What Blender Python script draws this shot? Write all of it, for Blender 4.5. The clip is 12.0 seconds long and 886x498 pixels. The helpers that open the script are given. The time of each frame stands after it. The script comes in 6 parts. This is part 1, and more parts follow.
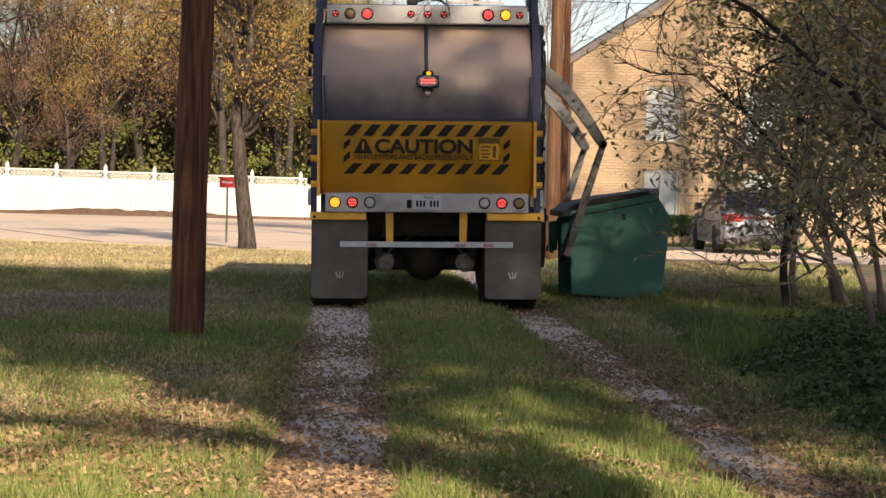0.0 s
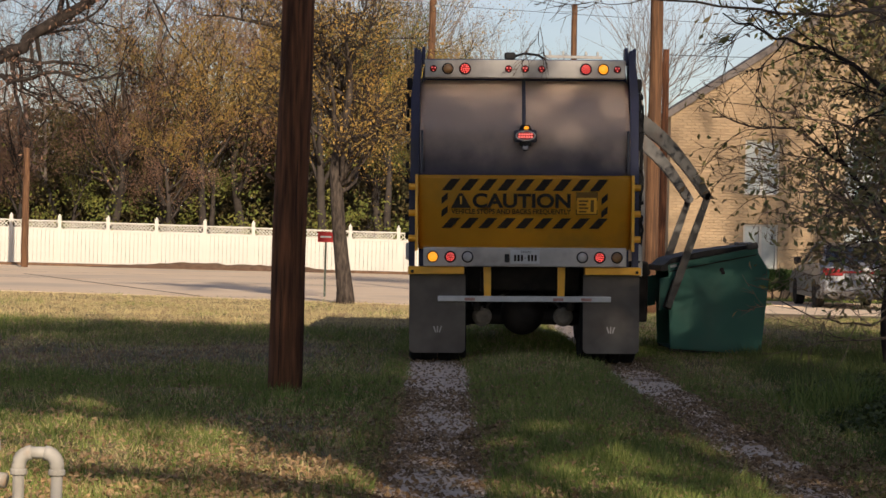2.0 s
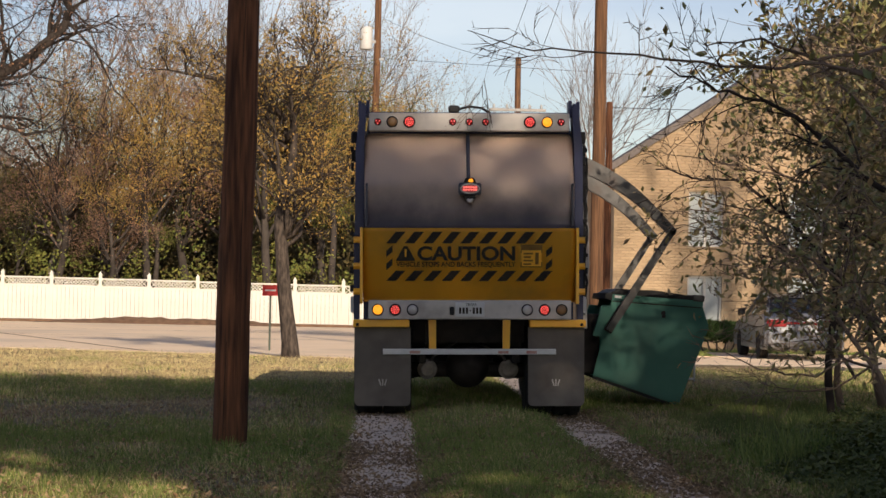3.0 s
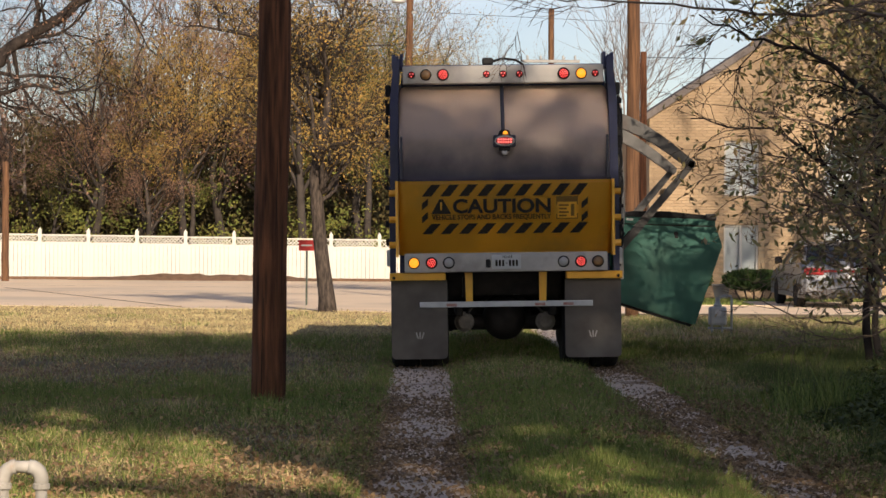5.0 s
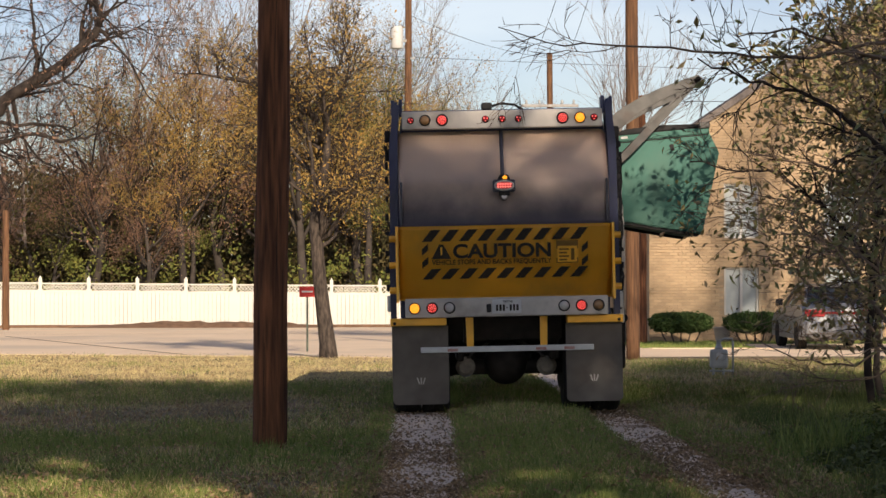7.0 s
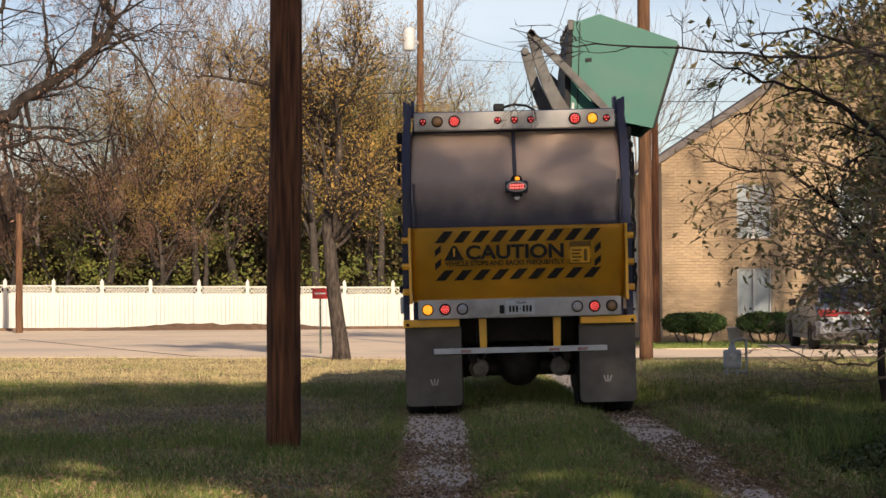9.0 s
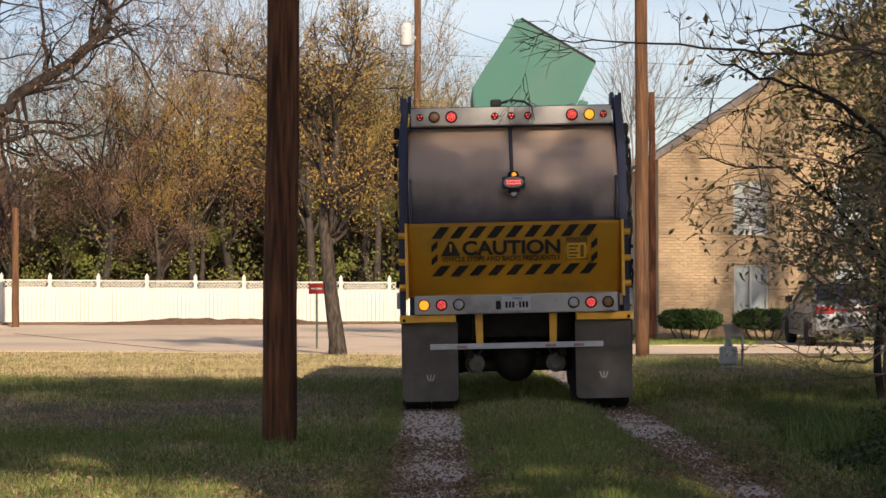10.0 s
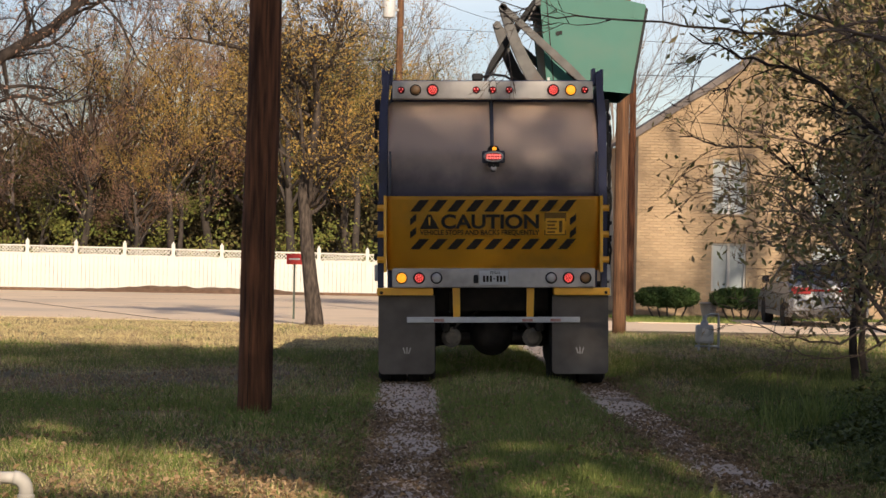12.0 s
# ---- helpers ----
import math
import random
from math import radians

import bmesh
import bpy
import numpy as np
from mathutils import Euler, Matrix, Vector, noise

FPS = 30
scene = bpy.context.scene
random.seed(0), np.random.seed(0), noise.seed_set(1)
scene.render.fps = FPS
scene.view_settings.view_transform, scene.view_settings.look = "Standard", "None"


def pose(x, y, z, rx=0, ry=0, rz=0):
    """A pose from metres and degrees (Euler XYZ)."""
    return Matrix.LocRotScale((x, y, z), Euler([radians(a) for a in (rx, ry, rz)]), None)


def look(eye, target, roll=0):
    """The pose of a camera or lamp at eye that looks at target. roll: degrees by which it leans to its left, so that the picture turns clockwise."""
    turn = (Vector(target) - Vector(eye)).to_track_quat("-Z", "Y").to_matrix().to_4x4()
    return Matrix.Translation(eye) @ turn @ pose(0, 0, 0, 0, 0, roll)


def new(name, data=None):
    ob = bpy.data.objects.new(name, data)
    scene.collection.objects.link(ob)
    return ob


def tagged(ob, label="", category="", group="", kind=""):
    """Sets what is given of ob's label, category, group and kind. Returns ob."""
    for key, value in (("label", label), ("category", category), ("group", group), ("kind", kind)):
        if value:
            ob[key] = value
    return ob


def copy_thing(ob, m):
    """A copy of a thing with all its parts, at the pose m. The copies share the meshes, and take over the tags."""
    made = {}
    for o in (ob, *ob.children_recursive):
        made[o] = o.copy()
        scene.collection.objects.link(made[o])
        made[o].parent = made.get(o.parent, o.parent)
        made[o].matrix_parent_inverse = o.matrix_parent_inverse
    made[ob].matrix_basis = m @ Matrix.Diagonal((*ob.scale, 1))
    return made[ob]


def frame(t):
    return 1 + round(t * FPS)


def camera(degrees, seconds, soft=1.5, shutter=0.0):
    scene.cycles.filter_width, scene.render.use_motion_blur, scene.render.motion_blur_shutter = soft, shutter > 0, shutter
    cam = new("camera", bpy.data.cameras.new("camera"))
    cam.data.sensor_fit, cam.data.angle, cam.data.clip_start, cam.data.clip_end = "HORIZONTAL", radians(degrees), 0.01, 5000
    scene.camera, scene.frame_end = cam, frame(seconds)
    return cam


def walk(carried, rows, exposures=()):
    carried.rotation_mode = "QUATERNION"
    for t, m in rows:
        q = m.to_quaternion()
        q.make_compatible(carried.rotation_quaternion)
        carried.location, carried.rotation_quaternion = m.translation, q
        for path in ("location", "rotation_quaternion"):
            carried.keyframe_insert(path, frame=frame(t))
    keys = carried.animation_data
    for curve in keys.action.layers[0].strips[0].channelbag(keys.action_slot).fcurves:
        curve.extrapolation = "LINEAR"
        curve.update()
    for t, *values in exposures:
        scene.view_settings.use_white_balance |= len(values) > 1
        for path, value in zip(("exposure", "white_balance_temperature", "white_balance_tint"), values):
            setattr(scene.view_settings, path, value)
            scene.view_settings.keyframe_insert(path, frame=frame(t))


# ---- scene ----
cam = camera(22.0, 12.0, soft=1.5)
EYE = 1.31
# seconds, yaw, pitch, roll of a camera held by a standing person
ROWS = [
    (0.0, -2.4400, -1.5139, -1.500), (0.5, -0.6869, -0.3195, -1.214), (1.0, -0.3006, -0.0627, -1.252),
    (1.5, 1.3035, 0.7460, -1.702), (2.0, 0.0179, -0.2111, -1.450), (2.5, -1.2242, 0.6774, -1.354),
    (2.7, -1.4173, 1.1801, -1.221), (4.5, -0.5092, 0.2682, -0.565), (5.0, -0.4599, -0.0474, -0.405),
    (5.5, -0.7658, 0.1409, -0.176), (6.0, -0.9148, 0.4784, -0.006), (6.5, -0.5111, 0.7770, 0.003),
    (7.0, -0.4475, 1.0866, 0.085), (9.0, -0.1213, 1.1214, 0.307), (9.5, 0.0558, 0.9671, 0.314),
    (10.0, -0.2112, 1.0101, 0.109), (10.5, -0.4840, 1.2124, -0.403), (11.0, -0.2024, 1.0019, -0.694),
    (11.5, -0.1618, 0.6925, -0.974), (12.0, -0.7663, 0.3395, -1.038),
]
walk(cam, [(t, pose(0, 0, EYE, 90 + pitch, roll, yaw)) for t, yaw, pitch, roll in ROWS], [(0.0, 0.85, 6500, 14), (0.5, 0.55, 6500, 14), (1.2, 0.33, 6500, 14), (2.0, 0.24, 6500, 14), (2.6, 0.32, 6500, 14), (4.5, 0.47, 6500, 14), (12.0, 0.47, 6500, 14)])

# ---- light: low winter sun from behind the camera, a little to its right ----
SUN_AZ, SUN_EL = 15.0, 23.0
world = bpy.data.worlds.new("sky")
scene.world = world
world.use_nodes = True
wn = world.node_tree
sky = wn.nodes.new("ShaderNodeTexSky")
sky.sky_type, sky.sun_disc = "NISHITA", False
sky.sun_elevation, sky.sun_rotation = radians(SUN_EL), radians(180 - SUN_AZ)
sky.air_density, sky.dust_density, sky.ozone_density = 1.0, 0.5, 1.8
# thin high cloud over the whole sky
sky_tc, sky_map, cloud = wn.nodes.new("ShaderNodeTexCoord"), wn.nodes.new("ShaderNodeMapping"), wn.nodes.new("ShaderNodeTexNoise")
sky_map.inputs["Scale"].default_value = (1.0, 1.0, 3.5)
cloud.inputs["Scale"].default_value, cloud.inputs["Detail"].default_value = 3.2, 7
cloud_range, cloud_hsv, cloud_mix = wn.nodes.new("ShaderNodeMapRange"), wn.nodes.new("ShaderNodeHueSaturation"), wn.nodes.new("ShaderNodeMix")
cloud_range.inputs[1].default_value, cloud_range.inputs[2].default_value = 0.38, 0.68
cloud_hsv.inputs["Hue"].default_value, cloud_hsv.inputs["Saturation"].default_value, cloud_hsv.inputs["Value"].default_value = 0.5, 0.5, 0.95
blue_hsv = wn.nodes.new("ShaderNodeHueSaturation")
blue_hsv.inputs["Hue"].default_value, blue_hsv.inputs["Saturation"].default_value, blue_hsv.inputs["Value"].default_value = 0.525, 1.0, 0.82
cloud_mix.data_type = "RGBA"
wn.links.new(sky_tc.outputs["Generated"], sky_map.inputs["Vector"]), wn.links.new(sky_map.outputs[0], cloud.inputs["Vector"])
wn.links.new(cloud.outputs["Fac"], cloud_range.inputs[0]), wn.links.new(cloud_range.outputs[0], cloud_mix.inputs[0])
wn.links.new(sky.outputs[0], cloud_hsv.inputs["Color"]), wn.links.new(sky.outputs[0], blue_hsv.inputs["Color"])
wn.links.new(blue_hsv.outputs[0], cloud_mix.inputs[6]), wn.links.new(cloud_hsv.outputs[0], cloud_mix.inputs[7])
wn.links.new(cloud_mix.outputs[2], wn.nodes["Background"].inputs[0])
wn.nodes["Background"].inputs[1].default_value = 0.09
sun = new("sun", bpy.data.lights.new("sun", "SUN"))
sun.data.energy, sun.data.angle, sun.data.color = 3.9, radians(0.6), (1.0, 0.85, 0.65)
sa, se = radians(SUN_AZ), radians(SUN_EL)
sun.matrix_world = look((40 * math.sin(sa), -40 * math.cos(sa), 40 * math.tan(se)), (0, 0, 0))


# ---- materials ----
def mat(name, a, b=None, rough=0.7, metal=0.0, scale=8.0, bump=0.0, bscale=None, island=0.0, per_object=0.0, stretch=(1, 1, 1),
        stain=None, stain_scale=1.5, stain_lo=0.5, stain_hi=0.75, emit=0.0, coat=0.0, detail=6.0, sss=0.0):
    """Two noise-mixed colours with grain, optional large stains, bump, and variation per island or object."""
    m = bpy.data.materials.new(name)
    m.use_nodes = True
    nt = m.node_tree
    N, L = nt.nodes, nt.links
    bs = N["Principled BSDF"]
    b = b or tuple(c * 0.75 for c in a)
    tc, mp = N.new("ShaderNodeTexCoord"), N.new("ShaderNodeMapping")
    mp.inputs["Scale"].default_value = stretch
    L.new(tc.outputs["Object"], mp.inputs["Vector"])
    no = N.new("ShaderNodeTexNoise")
    no.inputs["Scale"].default_value, no.inputs["Detail"].default_value = scale, detail
    L.new(mp.outputs[0], no.inputs["Vector"])
    mx = N.new("ShaderNodeMix")
    mx.data_type = "RGBA"
    mx.inputs[6].default_value, mx.inputs[7].default_value = (*a, 1), (*b, 1)
    ramp = N.new("ShaderNodeMapRange")
    ramp.inputs[1].default_value, ramp.inputs[2].default_value = 0.3, 0.7
    L.new(no.outputs["Fac"], ramp.inputs[0])
    fac = ramp.outputs[0]
    if island or per_object:
        src = N.new("ShaderNodeNewGeometry").outputs["Random Per Island"] if island else N.new("ShaderNodeObjectInfo").outputs["Random"]
        mm = N.new("ShaderNodeMix")
        mm.inputs[0].default_value = island or per_object
        L.new(fac, mm.inputs[2]), L.new(src, mm.inputs[3])
        fac = mm.outputs[0]
    L.new(fac, mx.inputs[0])
    col = mx.outputs[2]
    if stain:
        n2 = N.new("ShaderNodeTexNoise")
        n2.inputs["Scale"].default_value, n2.inputs["Detail"].default_value = stain_scale, 5
        L.new(mp.outputs[0], n2.inputs["Vector"])
        r2 = N.new("ShaderNodeMapRange")
        r2.inputs[1].default_value, r2.inputs[2].default_value = stain_lo, stain_hi
        L.new(n2.outputs["Fac"], r2.inputs[0])
        m2 = N.new("ShaderNodeMix")
        m2.data_type = "RGBA"
        m2.inputs[7].default_value = (*stain, 1)
        L.new(r2.outputs[0], m2.inputs[0]), L.new(col, m2.inputs[6])
        col = m2.outputs[2]
    L.new(col, bs.inputs["Base Color"])
    bs.inputs["Roughness"].default_value, bs.inputs["Metallic"].default_value = rough, metal
    bs.inputs["Coat Weight"].default_value = coat
    bs.inputs["Specular IOR Level"].default_value = 0.2 if rough > 0.58 else 0.5
    if emit:
        L.new(col, bs.inputs["Emission Color"])
        bs.inputs["Emission Strength"].default_value = emit
    if bump:
        n3 = N.new("ShaderNodeTexNoise")
        n3.inputs["Scale"].default_value, n3.inputs["Detail"].default_value = bscale or scale * 3, 5
        L.new(mp.outputs[0], n3.inputs["Vector"])
        bp = N.new("ShaderNodeBump")
        bp.inputs["Strength"].default_value, bp.inputs["Distance"].default_value = bump, 0.02
        L.new(n3.outputs["Fac"], bp.inputs["Height"]), L.new(bp.outputs[0], bs.inputs["Normal"])
    return m


M = dict(
    soil=mat("soil", (0.13, 0.115, 0.055), (0.25, 0.195, 0.12), 0.95, scale=1.6, bump=0.5, bscale=30, stain=(0.28, 0.19, 0.12), stain_scale=0.35, stain_lo=0.5, stain_hi=0.62),
    gravel=mat("gravel", (0.90, 0.74, 0.56), (0.68, 0.55, 0.41), 0.95, scale=9, bump=0.5, bscale=70, stain=(0.30, 0.20, 0.13), stain_scale=1.6, stain_lo=0.56, stain_hi=0.70),
    road=mat("road", (0.90, 0.71, 0.50), (0.82, 0.64, 0.45), 0.9, scale=0.8, bump=0.2, bscale=25, stain=(0.60, 0.49, 0.37), stain_scale=0.15),
    blade=mat("grass_blade", (0.062, 0.135, 0.024), (0.36, 0.37, 0.11), 0.7, island=0.75, scale=0.45),
    dry_blade=mat("dry_grass_blade", (0.74, 0.60, 0.29), (0.42, 0.34, 0.17), 0.8, island=0.6, scale=0.5),
    weed=mat("weed_blade", (0.048, 0.090, 0.026), (0.19, 0.20, 0.065), 0.7, island=0.6, scale=0.8),
    tan_leaf=mat("tan_leaf", (0.62, 0.42, 0.22), (0.24, 0.14, 0.07), 0.85, island=0.8, scale=3),
    litter=mat("fallen_leaf", (0.52, 0.36, 0.20), (0.17, 0.112, 0.065), 0.85, island=0.8, scale=3),
    # darker brown leaf tone for the wheel tracks
    damp_leaf=mat("damp_leaf", (0.42, 0.29, 0.17), (0.12, 0.083, 0.052), 0.8, island=0.85, scale=3),
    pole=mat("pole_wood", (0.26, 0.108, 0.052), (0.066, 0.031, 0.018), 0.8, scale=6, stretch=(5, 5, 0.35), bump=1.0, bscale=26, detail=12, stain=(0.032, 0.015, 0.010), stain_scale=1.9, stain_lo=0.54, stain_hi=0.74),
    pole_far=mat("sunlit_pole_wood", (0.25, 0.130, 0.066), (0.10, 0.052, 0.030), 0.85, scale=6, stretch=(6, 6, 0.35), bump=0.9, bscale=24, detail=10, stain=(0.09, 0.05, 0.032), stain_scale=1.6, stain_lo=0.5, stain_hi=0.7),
    wood_bark=mat("wood_bark", (0.085, 0.069, 0.057), (0.034, 0.028, 0.024), 0.95, scale=2),
    chamber=mat("dusty_chamber", (0.26, 0.23, 0.19), (0.15, 0.13, 0.11), 0.7, scale=14, bump=0.2),
    bush_twig=mat("bush_twig", (0.34, 0.25, 0.185), (0.040, 0.030, 0.025), 0.9, island=0.7, scale=3),
    bark=mat("bark", (0.13, 0.10, 0.08), (0.028, 0.023, 0.019), 0.95, scale=5, stretch=(4, 4, 1.1), bump=0.9, bscale=14),
    twig=mat("twig", (0.36, 0.30, 0.25), (0.17, 0.14, 0.12), 0.95, scale=3),
    dark_bark=mat("dark_bark", (0.070, 0.055, 0.045), (0.024, 0.019, 0.017), 0.95, scale=5, bump=0.6),
    leaf_gold=mat("leaf_gold", (0.52, 0.295, 0.07), (0.24, 0.20, 0.075), 0.7, island=0.75, scale=0.35),
    leaf_rust=mat("leaf_rust", (0.36, 0.20, 0.11), (0.21, 0.14, 0.12), 0.75, island=0.75, scale=0.35),
    leaf_green=mat("leaf_green", (0.085, 0.115, 0.028), (0.24, 0.22, 0.05), 0.7, island=0.75, scale=0.3),
    leaf_bush=mat("leaf_bush", (0.12, 0.165, 0.045), (0.38, 0.25, 0.12), 0.5, island=0.8, scale=0.7),
    leaf_weed=mat("leaf_weed", (0.030, 0.052, 0.014), (0.15, 0.17, 0.05), 0.6, island=0.8, scale=2),
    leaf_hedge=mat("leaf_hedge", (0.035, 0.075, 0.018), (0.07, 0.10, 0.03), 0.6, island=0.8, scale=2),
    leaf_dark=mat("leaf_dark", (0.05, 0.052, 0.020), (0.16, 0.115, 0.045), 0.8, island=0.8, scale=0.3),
    leaf_oak=mat("leaf_oak", (0.04, 0.06, 0.02), (0.07, 0.08, 0.03), 0.7, island=0.8, scale=2),
    vinyl=mat("white_vinyl", (0.74, 0.71, 0.63), (0.66, 0.63, 0.55), 0.55, scale=1.2, stain=(0.66, 0.62, 0.55), stain_scale=0.8, stain_lo=0.55, stain_hi=0.8),
    brick=mat("tan_brick", (0.53, 0.385, 0.235), (0.40, 0.285, 0.175), 0.9, island=0.6, scale=3, bump=0.3, bscale=60),
    brick_piece=mat("tan_brick_piece", (0.53, 0.385, 0.235), (0.40, 0.285, 0.175), 0.9, per_object=0.6, scale=3, bump=0.3, bscale=60),
    mortar=mat("mortar", (0.44, 0.34, 0.22), (0.38, 0.29, 0.19), 0.95, scale=5),
    shingle=mat("roof_shingle", (0.22, 0.19, 0.17), (0.15, 0.13, 0.12), 0.95, scale=12, bump=0.4),
    trim=mat("white_trim", (0.62, 0.60, 0.55), (0.54, 0.52, 0.48), 0.6, scale=3),
    blind=mat("window_blind", (0.56, 0.60, 0.60), (0.46, 0.50, 0.50), 0.7, scale=4),
    navy=mat("navy_paint", (0.010, 0.018, 0.075), (0.016, 0.026, 0.09), 0.45, scale=3, bump=0.05, stain=(0.02, 0.022, 0.045), stain_scale=3, stain_lo=0.5, stain_hi=0.8),
    tail_low=mat("clean_navy_panel", (0.035, 0.036, 0.055), (0.06, 0.058, 0.07), 0.45, scale=2.2, stain=(0.09, 0.08, 0.08), stain_scale=2.5, stain_lo=0.55, stain_hi=0.8),
    yellow=mat("yellow_paint", (0.96, 0.49, 0.030), (0.88, 0.43, 0.028), 0.42, scale=3, stain=(0.58, 0.31, 0.05), stain_scale=2.0, stain_lo=0.5, stain_hi=0.8, coat=0.1),
    decal=mat("dark_decal", (0.022, 0.018, 0.014), (0.04, 0.032, 0.022), 0.85, scale=14),
    steel=mat("painted_steel", (0.56, 0.52, 0.47), (0.44, 0.41, 0.37), 0.5, metal=0.1, scale=5, stain=(0.26, 0.235, 0.21), stain_scale=3),
    arm=mat("worn_arm_steel", (0.12, 0.115, 0.108), (0.062, 0.060, 0.057), 0.55, metal=0.3, scale=6, stain=(0.09, 0.07, 0.06), stain_scale=5, bump=0.15),
    rubber=mat("rubber_flap", (0.15, 0.128, 0.106), (0.105, 0.091, 0.078), 0.75, scale=4, stain=(0.21, 0.185, 0.155), stain_scale=1.8, stain_lo=0.5, stain_hi=0.8),
    tyre=mat("tyre_rubber", (0.018, 0.017, 0.016), (0.03, 0.028, 0.026), 0.85, scale=10, bump=0.3),
    under=mat("greasy_frame", (0.016, 0.014, 0.013), (0.035, 0.03, 0.026), 0.7, scale=6, bump=0.2),
    axle=mat("dusty_axle", (0.06, 0.055, 0.05), (0.10, 0.09, 0.08), 0.75, scale=8, bump=0.2),
    green=mat("green_dumpster_paint", (0.020, 0.140, 0.102), (0.026, 0.158, 0.118), 0.5, scale=2.5, stain=(0.055, 0.15, 0.11), stain_scale=1.7, stain_lo=0.52, stain_hi=0.8, bump=0.06, bscale=5),
    black=mat("black_plastic", (0.016, 0.016, 0.017), (0.028, 0.027, 0.027), 0.6, scale=6, bump=0.15),
    red_lamp=mat("red_lamp_glow", (1.0, 0.10, 0.08), (1.0, 0.15, 0.12), 0.3, scale=30, emit=1.2),
    red_lens=mat("red_lens", (0.42, 0.018, 0.02), (0.28, 0.012, 0.014), 0.25, scale=20, coat=0.5),
    worn_tape=mat("worn_red_tape", (0.36, 0.13, 0.10), (0.46, 0.30, 0.26), 0.5, scale=25),
    amber=mat("amber_lens", (0.30, 0.16, 0.06), (0.24, 0.13, 0.05), 0.3, scale=20, coat=0.5),
    amber_lit=mat("amber_lamp_glow", (1.0, 0.33, 0.015), (1.0, 0.42, 0.03), 0.3, scale=30, emit=0.85),
    clear=mat("clear_lens", (0.48, 0.46, 0.43), (0.40, 0.385, 0.36), 0.25, scale=12, coat=0.5),
    plate=mat("plate_white", (0.60, 0.60, 0.58), (0.52, 0.52, 0.50), 0.5, scale=12),
    red_paint=mat("red_sign_paint", (0.55, 0.03, 0.025), (0.46, 0.025, 0.02), 0.5, scale=4),
    sign_post=mat("green_sign_post", (0.10, 0.12, 0.09), (0.07, 0.08, 0.065), 0.6, scale=8),
    faded=mat("faded_decal", (0.22, 0.12, 0.03), (0.16, 0.09, 0.025), 0.8, scale=10),
    galv=mat("galvanised_post", (0.30, 0.29, 0.27), (0.22, 0.21, 0.20), 0.5, metal=0.4, scale=8),
    grey_paint=mat("grey_meter_paint", (0.42, 0.43, 0.42), (0.33, 0.34, 0.33), 0.55, scale=7),
    silver=mat("silver_car_paint", (0.27, 0.275, 0.29), (0.24, 0.245, 0.26), 0.35, metal=0.35, scale=2, coat=0.2),
    glass=mat("dark_glass", (0.02, 0.022, 0.026), (0.03, 0.032, 0.036), 0.08, scale=2, coat=0.4),
    pipe=mat("white_pipe", (0.52, 0.49, 0.44), (0.38, 0.35, 0.30), 0.6, scale=9, stain=(0.34, 0.22, 0.13), stain_scale=7, stain_lo=0.58, stain_hi=0.75),
    pot=mat("pale_pot", (0.62, 0.60, 0.57), (0.54, 0.52, 0.49), 0.8, scale=8),
    mulch=mat("mulch", (0.24, 0.145, 0.09), (0.13, 0.08, 0.05), 0.95, scale=5, bump=0.8),
    wire=mat("cable_black", (0.05, 0.05, 0.05), (0.04, 0.04, 0.04), 0.6),
    siding=mat("far_house_siding", (0.10, 0.09, 0.085), (0.08, 0.075, 0.07), 0.8, scale=3),
)


# ---- mesh helpers ----
def mesh_of(name, verts, faces, material, smooth=False):
    me = bpy.data.meshes.new(name)
    me.from_pydata([tuple(v) for v in verts], [], [tuple(f) for f in faces])
    me.materials.append(material)
    if smooth:
        me.polygons.foreach_set("use_smooth", [True] * len(me.polygons))
    me.update()
    return me


def part(name, bm, material, parent=None, label="", smooth=False):
    """Links a bmesh, or a mesh, as one object under a thing or a part."""
    if isinstance(bm, bpy.types.Mesh):
        me = bm
    else:
        me = bpy.data.meshes.new(name)
        bmesh.ops.recalc_face_normals(bm, faces=bm.faces)
        bm.to_mesh(me)
        bm.free()
        me.materials.append(material)
        if smooth:
            me.polygons.foreach_set("use_smooth", [True] * len(me.polygons))
    ob = new(name, me)
    ob.parent = parent
    if label:
        ob["label"] = label
    return ob


def thing(name, label, category, group="", kind="", at=None):
    ob = tagged(new(name), label, category, group, kind)
    if at is not None:
        ob.matrix_world = at
    return ob


def add_box(bm, x0, x1, y0, y1, z0, z1, bevel=0.0, m=None):
    r = bmesh.ops.create_cube(bm, size=1.0)
    for v in r["verts"]:
        v.co = Vector(((x0 + x1) / 2 + v.co.x * (x1 - x0), (y0 + y1) / 2 + v.co.y * (y1 - y0), (z0 + z1) / 2 + v.co.z * (z1 - z0)))
    if bevel:
        es = list({e for v in r["verts"] for e in v.link_edges})
        out = bmesh.ops.bevel(bm, geom=es, offset=bevel, segments=2, affect="EDGES", profile=0.5)
        vs = list({v for f in out["faces"] for v in f.verts} | {v for v in r["verts"] if v.is_valid})
    else:
        vs = r["verts"]
    if m is not None:
        bmesh.ops.transform(bm, matrix=m, verts=vs)
    return bm


def box(x0, x1, y0, y1, z0, z1, bevel=0.0, m=None):
    return add_box(bmesh.new(), x0, x1, y0, y1, z0, z1, bevel, m)


